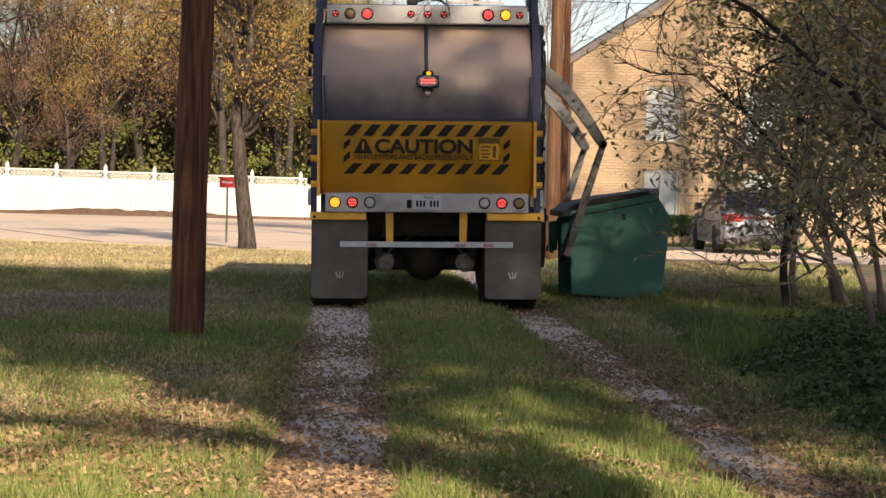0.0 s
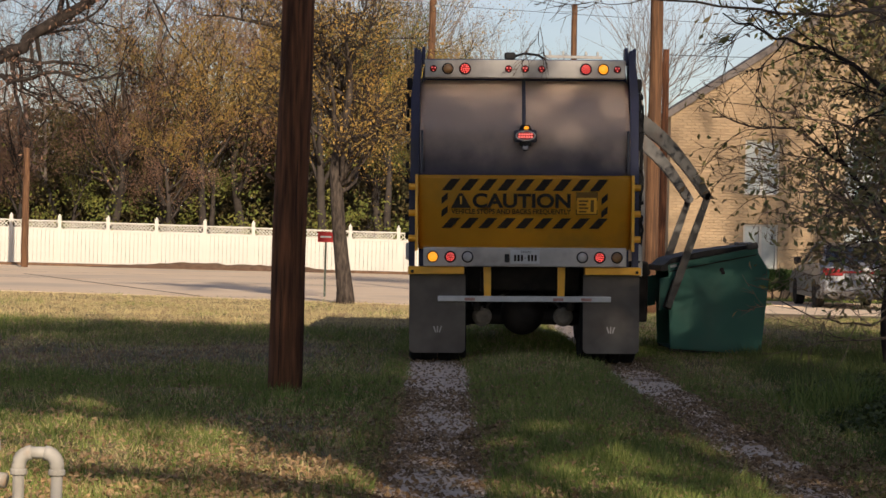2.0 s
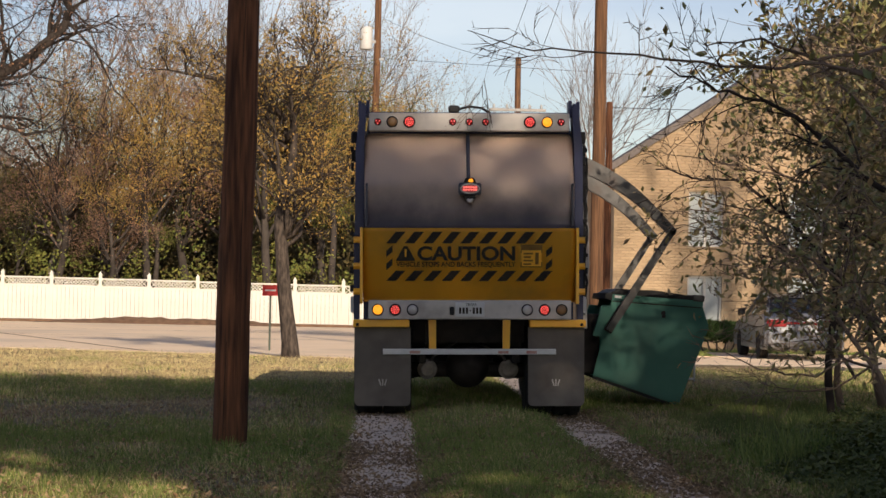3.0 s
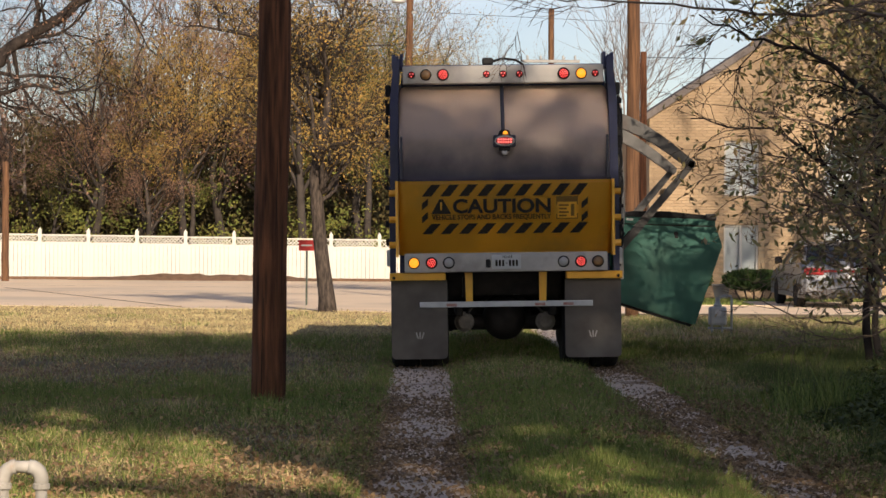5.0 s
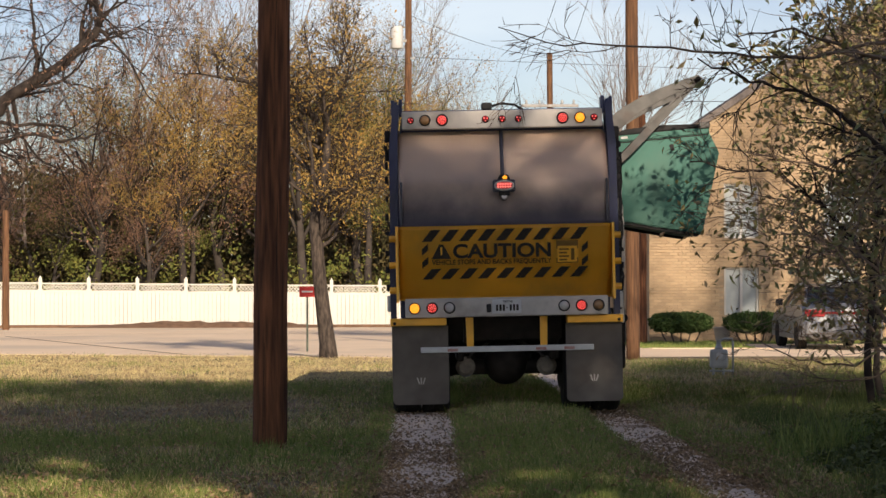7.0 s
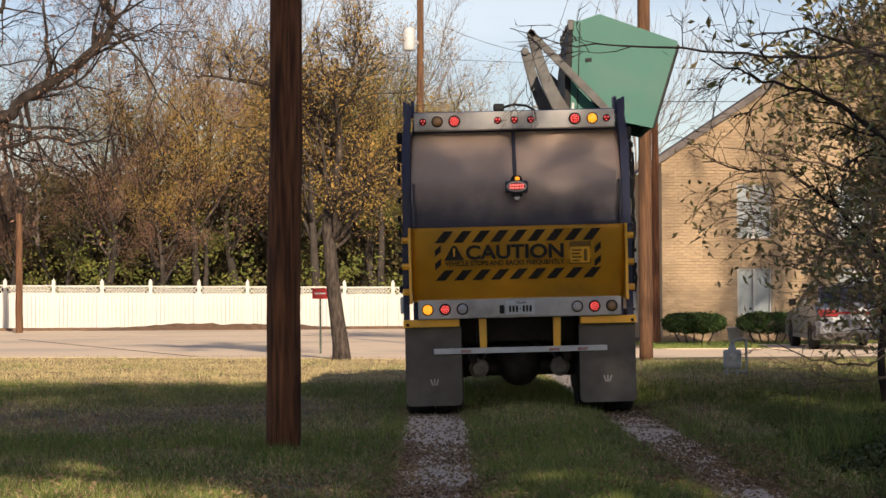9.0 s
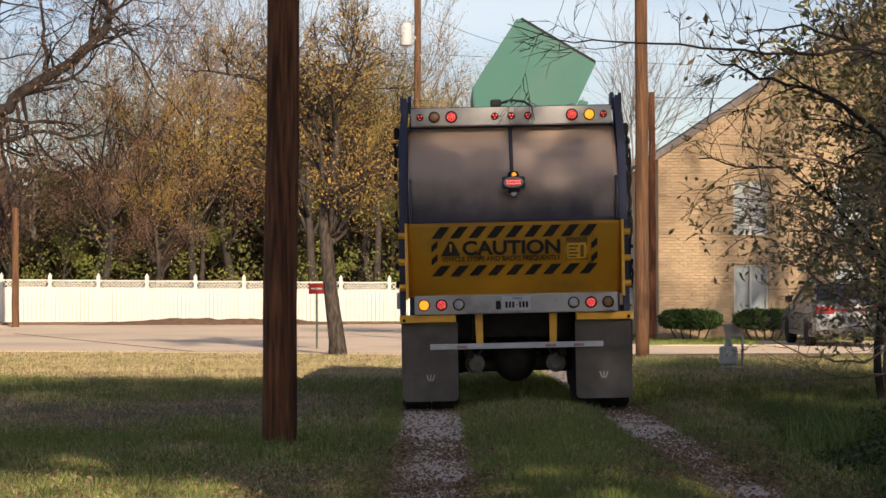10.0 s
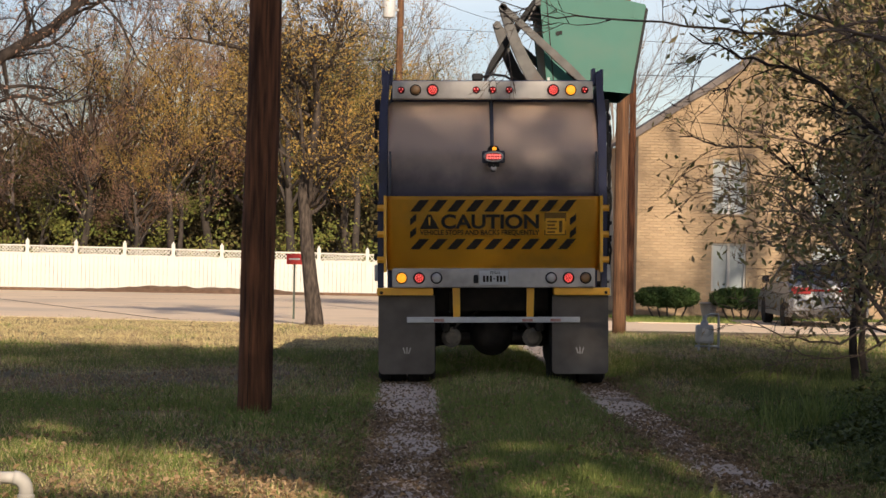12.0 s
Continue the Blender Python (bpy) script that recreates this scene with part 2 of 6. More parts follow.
def add_cyl(bm, p, q, r0, r1=None, n=16):
    """A closed tapered cylinder from p to q."""
    p, q = Vector(p), Vector(q)
    turn = (q - p).to_track_quat("Z", "Y").to_matrix().to_4x4()
    bmesh.ops.create_cone(bm, cap_ends=True, segments=n, radius1=r0, radius2=r0 if r1 is None else r1, depth=(q - p).length,
                          matrix=Matrix.Translation((p + q) / 2) @ turn)
    return bm


def cyl(p, q, r0, r1=None, n=16):
    return add_cyl(bmesh.new(), p, q, r0, r1, n)


def prism(profile, y0, y1, bevel=0.0):
    """A solid with an (x, z) outline, from y0 to y1."""
    bm = bmesh.new()
    a = [bm.verts.new((x, y0, z)) for x, z in profile]
    f = bm.faces.new(a)
    r = bmesh.ops.extrude_face_region(bm, geom=[f])
    bmesh.ops.translate(bm, vec=(0, y1 - y0, 0), verts=[v for v in r["geom"] if isinstance(v, bmesh.types.BMVert)])
    if bevel:
        bmesh.ops.bevel(bm, geom=list(bm.edges), offset=bevel, segments=2, affect="EDGES")
    return bm


def lathe(profile, n=20, axis="Z"):
    """A turned solid from (radius, height) pairs."""
    V, F = [], []
    for r, h in profile:
        for k in range(n):
            a = 2 * math.pi * k / n
            V.append((r * math.cos(a), r * math.sin(a), h) if axis == "Z" else (r * math.cos(a), h, r * math.sin(a)) if axis == "Y" else (h, r * math.cos(a), r * math.sin(a)))
    for i in range(len(profile) - 1):
        for k in range(n):
            F.append((i * n + k, i * n + (k + 1) % n, (i + 1) * n + (k + 1) % n, (i + 1) * n + k))
    F.append(tuple(range(n)))
    F.append(tuple((len(profile) - 1) * n + k for k in range(n)))
    bm = bmesh.new()
    vs = [bm.verts.new(v) for v in V]
    for f in F:
        bm.faces.new([vs[i] for i in f])
    return bm


def tube(V, F, pts, rads, n=6):
    """Adds a bent, tapered tube along pts to the lists V and F."""
    base = len(V)
    pts = [Vector(p) for p in pts]
    up = Vector((0.31, 0.23, 0.92))
    for i, p in enumerate(pts):
        d = (pts[min(i + 1, len(pts) - 1)] - pts[max(i - 1, 0)]).normalized()
        u = d.cross(up)
        u = u.normalized() if u.length > 1e-3 else Vector((1, 0, 0))
        w = d.cross(u)
        for k in range(n):
            a = 2 * math.pi * k / n
            V.append(p + (u * math.cos(a) + w * math.sin(a)) * rads[i])
    for i in range(len(pts) - 1):
        for k in range(n):
            F.append((base + i * n + k, base + i * n + (k + 1) % n, base + (i + 1) * n + (k + 1) % n, base + (i + 1) * n + k))
    F.append(tuple(base + k for k in reversed(range(n))))
    F.append(tuple(base + (len(pts) - 1) * n + k for k in range(n)))


def cable(name, pts, r, parent=None, material=None, n=6):
    V, F = [], []
    tube(V, F, pts, [r] * len(pts), n)
    return part(name, mesh_of(name, V, F, material or M["wire"], True), None, parent)


def text_mesh(name, body, width, height, material, parent, x, y, z, weight=0.0, depth=0.004):
    """Flat lettering facing -y, centred at x, z and fitted to a width and height."""
    cu = bpy.data.curves.new(name, "FONT")
    cu.body, cu.align_x, cu.extrude, cu.offset = body, "CENTER", 0.001, weight
    tmp = bpy.data.objects.new(name, cu)
    scene.collection.objects.link(tmp)
    me = bpy.data.meshes.new_from_object(tmp.evaluated_get(bpy.context.evaluated_depsgraph_get()))
    bpy.data.objects.remove(tmp)
    co = np.zeros(len(me.vertices) * 3)
    me.vertices.foreach_get("co", co)
    co = co.reshape(-1, 3)
    lo, hi = co.min(0), co.max(0)
    out = np.empty_like(co)
    out[:, 0] = x + ((co[:, 0] - lo[0]) / (hi[0] - lo[0]) - 0.5) * width
    out[:, 2] = z + ((co[:, 1] - lo[1]) / (hi[1] - lo[1]) - 0.5) * height
    out[:, 1] = y - (co[:, 2] - lo[2]) / max(hi[2] - lo[2], 1e-6) * depth
    me.vertices.foreach_set("co", out.reshape(-1))
    me.materials.clear()
    me.materials.append(material)
    me.update()
    return part(name, me, None, parent)


# ---- ground, road and tracks ----
def rise(x, y):
    """Height of the ground: a low hump between the wheel tracks, small lumps, tracks pressed in."""
    z = 0.02 * noise.noise((x * 0.5, y * 0.5, 0)) + 0.015 * noise.noise((x * 2.1, y * 2.1, 5))
    if y < 46:
        z += 0.09 * max(0.0, 1 - abs(x - 1.0) / 0.62) ** 0.6 if abs(x - 1.0) < 0.62 else 0.0
        z += 0.05 * min(1.0, max(0.0, (x - 2.5) / 1.5))
        if -0.42 < x < 0.36 or 1.64 < x < 2.34:
            z = -0.012 + 0.2 * z
    return z if y < 44 else z * max(0.0, 1 - (y - 44) / 2)


def axis_steps(lo, hi, fine_lo, fine_hi, step):
    out, v, s = [], fine_lo, step
    while v > lo:
        s *= 1.5
        v -= s
        out.append(max(v, lo))
    out = out[::-1]
    v = fine_lo
    while v < fine_hi:
        out.append(v)
        v += step
    s = step
    while v < hi:
        out.append(v)
        s *= 1.5
        v += s
    return out + [hi]


XS, YS = axis_steps(-900, 900, -8, 9, 0.13), axis_steps(-300, 2600, 4, 46, 0.25)
me = mesh_of("ground", [(x, y, rise(x, y)) for y in YS for x in XS],
             [(j * len(XS) + i, j * len(XS) + i + 1, (j + 1) * len(XS) + i + 1, (j + 1) * len(XS) + i) for j in range(len(YS) - 1) for i in range(len(XS) - 1)], M["soil"], True)
tagged(new("ground", me), "lawn of winter grass with bare patches and fallen leaves", "ground", kind="structure")


def strip(name, x0, x1, y0, y1, material, label, z=0.0, wob=0.06, category="track"):
    """A worn strip with ragged edges that lies just above the ground."""
    V, F, n, k = [], [], int((y1 - y0) / 0.2), 5
    for i in range(n + 1):
        y = y0 + (y1 - y0) * i / n
        a = x0 + wob * noise.noise((y * 1.7, x0, 3)) + wob * noise.noise((y * 5.1, x0, 9))
        b = x1 + wob * noise.noise((y * 1.7, x1, 3)) + wob * noise.noise((y * 5.1, x1, 9))
        for j in range(k + 1):
            x = a + (b - a) * j / k
            V.append((x, y, rise(x, y) + z + (0.010 if 0 < j < k else -0.006)))
    for i in range(n):
        for j in range(k):
            F.append((i * (k + 1) + j, i * (k + 1) + j + 1, (i + 1) * (k + 1) + j + 1, (i + 1) * (k + 1) + j))
    return tagged(new(name, mesh_of(name, V, F, material, True)), label, category, kind="structure")


strip("wheel_track", -0.36, 0.30, 2, 46, M["gravel"], "pale gravel wheel track strewn with dead leaves", 0.008)
strip("wheel_track", 1.70, 2.28, 2, 46, M["gravel"], "pale gravel wheel track strewn with dead leaves", 0.008)

# the street: broad beyond the lawn, and a drive in front of the flats
def slab(name, outline, z0, z1, material, label, category):
    bm = bmesh.new()
    f = bm.faces.new([bm.verts.new((x, y, z0)) for x, y in outline])
    r = bmesh.ops.extrude_face_region(bm, geom=[f])
    bmesh.ops.translate(bm, vec=(0, 0, z1 - z0), verts=[v for v in r["geom"] if isinstance(v, bmesh.types.BMVert)])
    ob = part(name, bm, material)
    return tagged(ob, label, category, kind="structure")


slab("road", [(-90, 58), (-16, 49.6), (-8.6, 48.4), (-1.2, 45.8), (2.6, 42.5), (4.5, 41.8), (60, 41.2), (60, 52.0), (6, 52.2), (3.4, 55), (3.5, 84.6), (-90, 83.2)],
     -0.05, 0.012, M["road"], "pale sunlit concrete street", "road")
# three thin dark lines laid on the street surface
for k, (a, b) in enumerate((((-60, 66.2), (-2, 61.8)), ((-60, 74.0), (0, 71.5)), ((-12.5, 68), (-5.0, 47.6)))):
    d = Vector((b[0] - a[0], b[1] - a[1], 0)).normalized()
    nrm = Vector((-d.y, d.x, 0)) * 0.05
    V = [Vector((*a, 0.0165)) - nrm, Vector((*b, 0.0165)) - nrm, Vector((*b, 0.0165)) + nrm, Vector((*a, 0.0165)) + nrm]
    tagged(new("road_joint", mesh_of("road_joint", V, [(0, 1, 2, 3)], M["mulch"])), "thin dark line on the street", "road joint", kind="structure")
slab("kerb", [(5.2, 52.2), (60, 52.0), (60, 52.18), (5.2, 52.38)], 0.0, 0.025, M["road"], "pale concrete kerb", "kerb")
slab("mulch_bed", [(-40, 83.4), (-14, 84.4), (-1, 84.9), (4.0, 84.9), (4.0, 87.0), (-1, 86.9), (-14, 86.9), (-40, 86.9)], 0.0, 0.10, M["mulch"], "brown mulch bed along the fence", "mulch")
mound = bmesh.new()
bmesh.ops.create_grid(mound, x_segments=60, y_segments=8, size=1.0)
for v in mound.verts:
    h = (1 - v.co.x ** 2) * (1 - v.co.y ** 2)
    v.co = Vector((-8.2 + 5.2 * v.co.x, 84.6 + 0.2 * v.co.x + 0.9 * v.co.y, 0.32 * h * (0.75 + 0.5 * noise.noise((v.co.x * 9, v.co.y * 3, 1))) - 0.01))
tagged(part("mulch_mound", mound, M["mulch"], smooth=True), "low mound of brown mulch beside the street", "mulch", kind="structure")


# ---- grass, weeds and fallen leaves ----
def blades(name, count, region, height, width, material, label, category, rng, keep=lambda x, y: True, lean=0.5):
    V, F = [], []
    while len(F) < count:
        x, y = region(rng)
        if not keep(x, y):
            continue
        h, a = height * rng.uniform(0.4, 1.25) * (1 + 0.5 * noise.noise((x * 2.3, y * 1.6, 41)) + 0.6 * noise.noise((x * 7.3, y * 5.0, 43))), rng.uniform(0, 6.283)
        w = width * rng.uniform(0.7, 1.4)
        z, lx, ly = rise(x, y) - 0.01, lean * h * rng.gauss(0, 0.7), lean * h * rng.gauss(0, 0.7)
        n = len(V)
        c, s = math.cos(a) * w, math.sin(a) * w
        V += [(x - c, y - s, z), (x + c, y + s, z), (x + lx, y + ly, z + h)]
        F.append((n, n + 1, n + 2))
    return tagged(new(name, mesh_of(name, V, F, material)), label, category, kind="stuff")


def on_track(x, y):
    e = 0.09 * noise.noise((x * 3, y * 1.5, 2))
    return -0.33 + e < x < 0.27 + e or 1.73 + e < x < 2.24 + e


def bare(x, y):
    """Worn ground where little grass grows: a broad band on the lawn and scattered patches."""
    b = 0.8 * noise.noise((x * 0.7, y * 0.35, 31)) + 0.35 * noise.noise((x * 2.2, y * 1.1, 37)) - 0.12
    b += 0.55 * math.exp(-((y - 24.5 - 0.4 * x) / 2.2) ** 2) * (x < -0.6) + 0.22 * math.exp(-((y - 12.5) / 2.5) ** 2) * (x < -0.4 or 0.4 < x < 1.6)
    return min(0.85, max(0.0, 2.2 * b))


def road_edge(x):
    """Where the lawn ends and the street begins."""
    return float(np.interp(x, (-16, -8.6, -1.2, 2.6, 4.5, 60), (49.6, 48.4, 45.8, 42.5, 41.8, 41.2)))


def lawn_spot(rng):
    while True:
        y = 9 + 39 * rng.random() ** 1.5
        x = rng.uniform(-0.21 * y - 0.6, 0.21 * y + 0.6)
        if y < road_edge(x) + 0.1 * noise.noise((x * 3, y, 1)):
            return x, y


def thick(x, y):
    return not on_track(x, y) and noise.noise((x * 0.9, y * 0.45, 7)) > -0.28 + 0.5 * random.Random(int(x * 977 + y * 7919)).random() - 0.35


rng = random.Random(11)
def dryness(x, y):
    """How straw-coloured the lawn is at a spot."""
    d = 0.50 + 0.55 * noise.noise((x * 0.55, y * 0.28, 13)) + 0.25 * noise.noise((x * 1.9, y * 1.2, 17))
    d += (0.55 if x < 2.4 else 0.2) if y > 33.5 else 0.42 * math.exp(-((y - 25.5) / 2.0) ** 2) * (x < -0.5) + 0.16 * math.exp(-((y - 14.5) / 2.0) ** 2)
    return d - 0.25 * math.exp(-((y - 19.5) / 1.6) ** 2) - (0.22 if 0.3 < x < 1.7 else 0.0)


blades("grass", 170000, lawn_spot, 0.085, 0.0048, M["blade"], "short green lawn grass", "grass", rng, lambda x, y: thick(x, y) and rng.random() > dryness(x, y) and rng.random() > bare(x, y))
blades("dry_grass", 130000, lawn_spot, 0.06, 0.0048, M["dry_blade"], "short straw-coloured dormant grass", "grass", rng, lambda x, y: not on_track(x, y) and rng.random() < dryness(x, y) and (y > 33 or dryness(x, y) < 0.72 or rng.random() < 0.35) and (y > 33 or rng.random() > 0.8 * bare(x, y)), 0.9)
blades("verge_grass", 16000, lambda r: (r.uniform(5.0, 13.5), r.uniform(52.5, 58.6)), 0.08, 0.012, M["blade"], "sunlit grass verge in front of the flats", "grass", rng, lambda x, y: not (7.6 < x < 13.1 and y < 56.5))
blades("grass_fringe", 26000, lambda r: (r.choice((-0.40, 0.36, 1.62, 2.40)) + r.gauss(0, 0.09), 9 + 24 * r.random() ** 1.4), 0.10, 0.004, M["blade"], "taller grass along the wheel tracks", "grass", rng, lambda x, y: not on_track(x, y))
blades("weed_patch", 34000, lambda r: (r.uniform(2.5, 5.4), r.uniform(9.5, 27)), 0.12, 0.006, M["weed"], "tall green weeds at the foot of the thicket", "weeds", rng,
       lambda x, y: x > 2.45 + 0.03 * y + 0.5 * noise.noise((x, y * 0.6, 1)))


blades("near_grass", 90000, lambda r: (r.uniform(-3.6, 2.6), 9 + 9 * r.random() ** 1.3), 0.05, 0.0032, M["blade"], "short green lawn grass close by", "grass", rng, lambda x, y: thick(x, y) and rng.random() > 0.8 * dryness(x, y) and rng.random() > bare(x, y))
blades("weed_clump", 1500, lambda r: (r.gauss(3.28, 0.24), r.gauss(18.2, 0.5)), 0.24, 0.006, M["blade"], "pale yellow-green weed clump among the shrubs", "weeds", rng, lambda x, y: x > 2.7)


def low_plants():
    """Dark broad-leaved plants that mound up under the thicket."""
    rg = random.Random(52)
    V, F = [], []
    while len(F) < 30000:
        y = 9.5 + 10.5 * rg.random() ** 1.2
        x = 2.5 + 3.6 * rg.random()
        into = x - (2.68 + 0.045 * max(y - 11, 0) + 0.35 * noise.noise((x * 0.8, y * 0.9, 3)))
        if into < 0 or x > 0.27 * y + 0.6:
            continue
        top = (0.07 + 0.34 * min(into / 0.9, 1.0)) * (0.55 + 0.9 * abs(noise.noise((x * 2.1, y * 1.7, 8))))
        c = Vector((x, y, rise(x, y) + top * rg.random() ** 0.5))
        u = Vector((rg.gauss(0, 1), rg.gauss(0, 1), rg.gauss(0, 0.5))).normalized()
        w = u.cross(Vector((rg.gauss(0, 0.5), rg.gauss(0, 0.5), 1))).normalized()
        s, n = rg.uniform(0.014, 0.034), len(V)
        V += [c - u * s, c - w * s * 0.55, c + u * s, c + w * s * 0.55]
        F.append((n, n + 1, n + 2, n + 3))
    tagged(new("low_plants", mesh_of("low_plants", V, F, M["leaf_weed"])), "dark green broad-leaved weeds mounded under the thicket", "weeds", kind="stuff")


low_plants()


def scatter_leaves(name, count, spot, size, material, label, rng):
    """Dry leaves folded along the midrib, each tilted and curled its own way."""
    V, F = [], []
    for _ in range(count):
        x, y = spot(rng)
        s = size * rng.uniform(0.45, 1.35)
        m = Euler((rng.gauss(0, 0.5), rng.gauss(0, 0.5), rng.uniform(0, 6.283))).to_matrix()
        at = Vector((x, y, rise(x, y) + (0.016 + 0.4 * s if on_track(x, y) else rng.uniform(0.012, 0.06))))
        n, fold, curl = len(V), rng.uniform(0.1, 0.5), rng.uniform(-0.3, 0.4)
        for u, v, h in ((-1, 0, curl * 0.4), (-0.15, -0.5, fold), (0.25, -0.42, fold * 0.8), (1, 0, curl), (0.2, 0.45, fold), (-0.2, 0.5, fold * 0.7)):
            V.append(at + m @ Vector((s * u, s * v, s * h)))
        F += [(n, n + 1, n + 2, n + 3), (n, n + 3, n + 4, n + 5)]
    return tagged(new(name, mesh_of(name, V, F, material)), label, "fallen leaves", kind="stuff")


def leaf_spot(r):
    if r.random() < 0.33:
        y = 9 + (10 if r.random() < 0.7 else 16) * r.random() ** 1.2
        e = r.choice((-0.38, 0.34, 1.68, 2.28, 2.4, 2.5))
        return e + r.gauss(0, 0.12) + 0.1 * noise.noise((0.0, y * 1.1, e)), y + 0.8 * noise.noise((e, y * 2.0, 3))
    return lawn_spot(r)


scatter_leaves("fallen_leaves", 46000, leaf_spot, 0.019, M["litter"], "dry brown leaves scattered on lawn and tracks", rng)
def worn_spot(r):
    while True:
        x, y = lawn_spot(r)
        if y < 33 and r.random() < bare(x, y):
            return x, y


def track_spot(r):
    """Leaves gather in drifts across the tracks and along their edges; between them the pale gravel is swept clear."""
    while True:
        y = 9 + 17 * r.random() ** 1.2
        second = r.random() < 0.5
        x = (2.0 if second else -0.03) + r.uniform(-0.44, 0.48)
        edge = (abs(x - (2.0 if second else 0.0)) / 0.4) ** 2
        w = y + 0.5 * noise.noise((x * 2.0, y * 0.8, 61))
        clear = sum(math.exp(-((w - c) / k) ** 2) for c, k in (((11.2, 0.8), (14.6, 0.6), (21.5, 1.6)) if second else ((11.8, 0.85), (16.4, 0.8), (22.0, 2.2))))
        d = 0.5 * noise.noise((x * 3, y * 1.6, 53)) + 0.4 * edge + 0.6 - 1.15 * clear
        if r.random() < max(d, 0.03):
            return x, y


scatter_leaves("worn_ground_leaves", 9000, worn_spot, 0.016, M["litter"], "small brown leaves lying on worn ground", rng)
scatter_leaves("track_leaves", 19000, track_spot, 0.019, M["damp_leaf"], "brown dead leaves drifted over the wheel tracks", rng)
scatter_leaves("leaf_drift", 5200, lambda r: (r.gauss(-1.0, 0.75), 9.3 + abs(r.gauss(0, 1.9))), 0.022, M["tan_leaf"], "drift of tan dead leaves on the lawn", rng)


# ---- poles and cables ----
def round_pole(name, x, y, r0, r1, h, label, material, lean=(0, 0)):
    V, F = [], []
    n = 14
    tube(V, F, [(lean[0] * i / n + 0.006 * math.sin(i * 1.3), lean[1] * i / n, -0.3 + (h + 0.3) * i / n) for i in range(n + 1)], [r0 + (r1 - r0) * i / n for i in range(n + 1)], 28)
    ob = thing(name, label, "utility pole", "utility poles", at=pose(x, y, rise(x, y)))
    part("shaft", mesh_of("shaft", V, F, material, True), None, ob)
    return ob


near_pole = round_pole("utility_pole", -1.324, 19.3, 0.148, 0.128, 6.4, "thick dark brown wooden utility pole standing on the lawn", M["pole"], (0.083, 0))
# drying cracks: thin dark slots down the shaft
for dx, z0, z1 in ((0.052, 0.1, 2.6), (0.02, 2.2, 4.2), (-0.04, 0.0, 1.0)):
    pts = [(dx + 0.004 * math.sin(5 * z + dx * 90) + 0.12 * z / 9.2, -math.sqrt(max(0.145 - 0.0028 * z, 0.02) ** 2 - dx * dx) + 0.0012, z) for z in np.linspace(z0, z1, 9)]
    V, F = [], []
    tube(V, F, pts, [0.0012] + [0.0032] * 7 + [0.0012], 5)
    part("drying_crack", mesh_of("drying_crack", V, F, M["decal"]), None, near_pole)
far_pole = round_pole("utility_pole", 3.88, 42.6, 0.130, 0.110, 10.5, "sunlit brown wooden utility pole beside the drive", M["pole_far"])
round_pole("utility_pole", 5.447, 57.0, 0.102, 0.080, 6.23, "shorter reddish wooden pole beside the flats", M["pole"])
round_pole("utility_pole", -14.7, 80.0, 0.13, 0.11, 4.2, "thin brown wooden pole in front of the white fence", M["pole_far"])
xf_pole = round_pole("utility_pole", -0.75, 92.0, 0.16, 0.13, 14.0, "brown wooden pole with a pole-mounted transformer", M["pole_far"], (0.1, 0))
can = lathe([(0.02, 0.0), (0.24, 0.02), (0.26, 0.08), (0.26, 0.85), (0.22, 0.93), (0.05, 0.96)], 18)
bmesh.ops.translate(can, vec=(-0.38, -0.1, 11.12), verts=can.verts)
tr = part("transformer", can, M["plate"], xf_pole, "pale grey transformer can", True)
for dx in (-0.52, -0.26):
    b = lathe([(0.03, 0), (0.06, 0.03), (0.03, 0.06), (0.055, 0.1), (0.025, 0.14), (0.02, 0.24)], 10)
    bmesh.ops.translate(b, vec=(dx, -0.1, 12.03), verts=b.verts)
    part("bushing", b, M["grey_paint"], tr, smooth=True)
part("bracket", box(-0.2, 0.02, -0.14, -0.06, 11.4, 11.52, 0.01), M["galv"], xf_pole)
part("cutout", box(0.16, 0.36, -0.2, -0.1, 10.7, 10.8, 0.02), M["grey_paint"], xf_pole)
x_pole = round_pole("utility_pole", 5.27, 96.0, 0.15, 0.12, 11.4, "bare wooden utility pole with a crossarm", M["pole_far"])
part("crossarm", box(-1.2, 1.2, -0.2, -0.08, 9.1, 9.22, 0.01), M["galv"], x_pole, "weathered grey crossarm")
for dx in (-1.0, -0.45, 0.5, 1.0):
    b = lathe([(0.04, 0), (0.07, 0.04), (0.04, 0.08), (0.06, 0.13), (0.02, 0.2)], 10)
    bmesh.ops.translate(b, vec=(dx, -0.14, 9.22), verts=b.verts)
    part("insulator", b, M["grey_paint"], x_pole, smooth=True)


def sag(a, b, drop, n=14):
    a, b = Vector(a), Vector(b)
    return [a.lerp(b, i / n) - Vector((0, 0, drop * 4 * (i / n) * (1 - i / n))) for i in range(n + 1)]


for a, b, drop in (((4.3, 96, 10.6), (3.88, 42.6, 12.0), 0.8), ((5.75, 96, 10.6), (4.5, 42.6, 12.4), 0.8),
                   ((-40, 100, 14.0), (40, 92, 9.6), 0.6), ((-0.75, 92, 12.6), (5.27, 96, 11.2), 0.3), ((3.88, 42.6, 9.6), (30, 60, 6.2), 0.4),
                   ((6.0, 63, 6.6), (26, 58, 6.9), 0.25)):
    tagged(cable("overhead_cable", sag(a, b, drop), 0.009), "thin black overhead cable", "cable", "overhead cables")


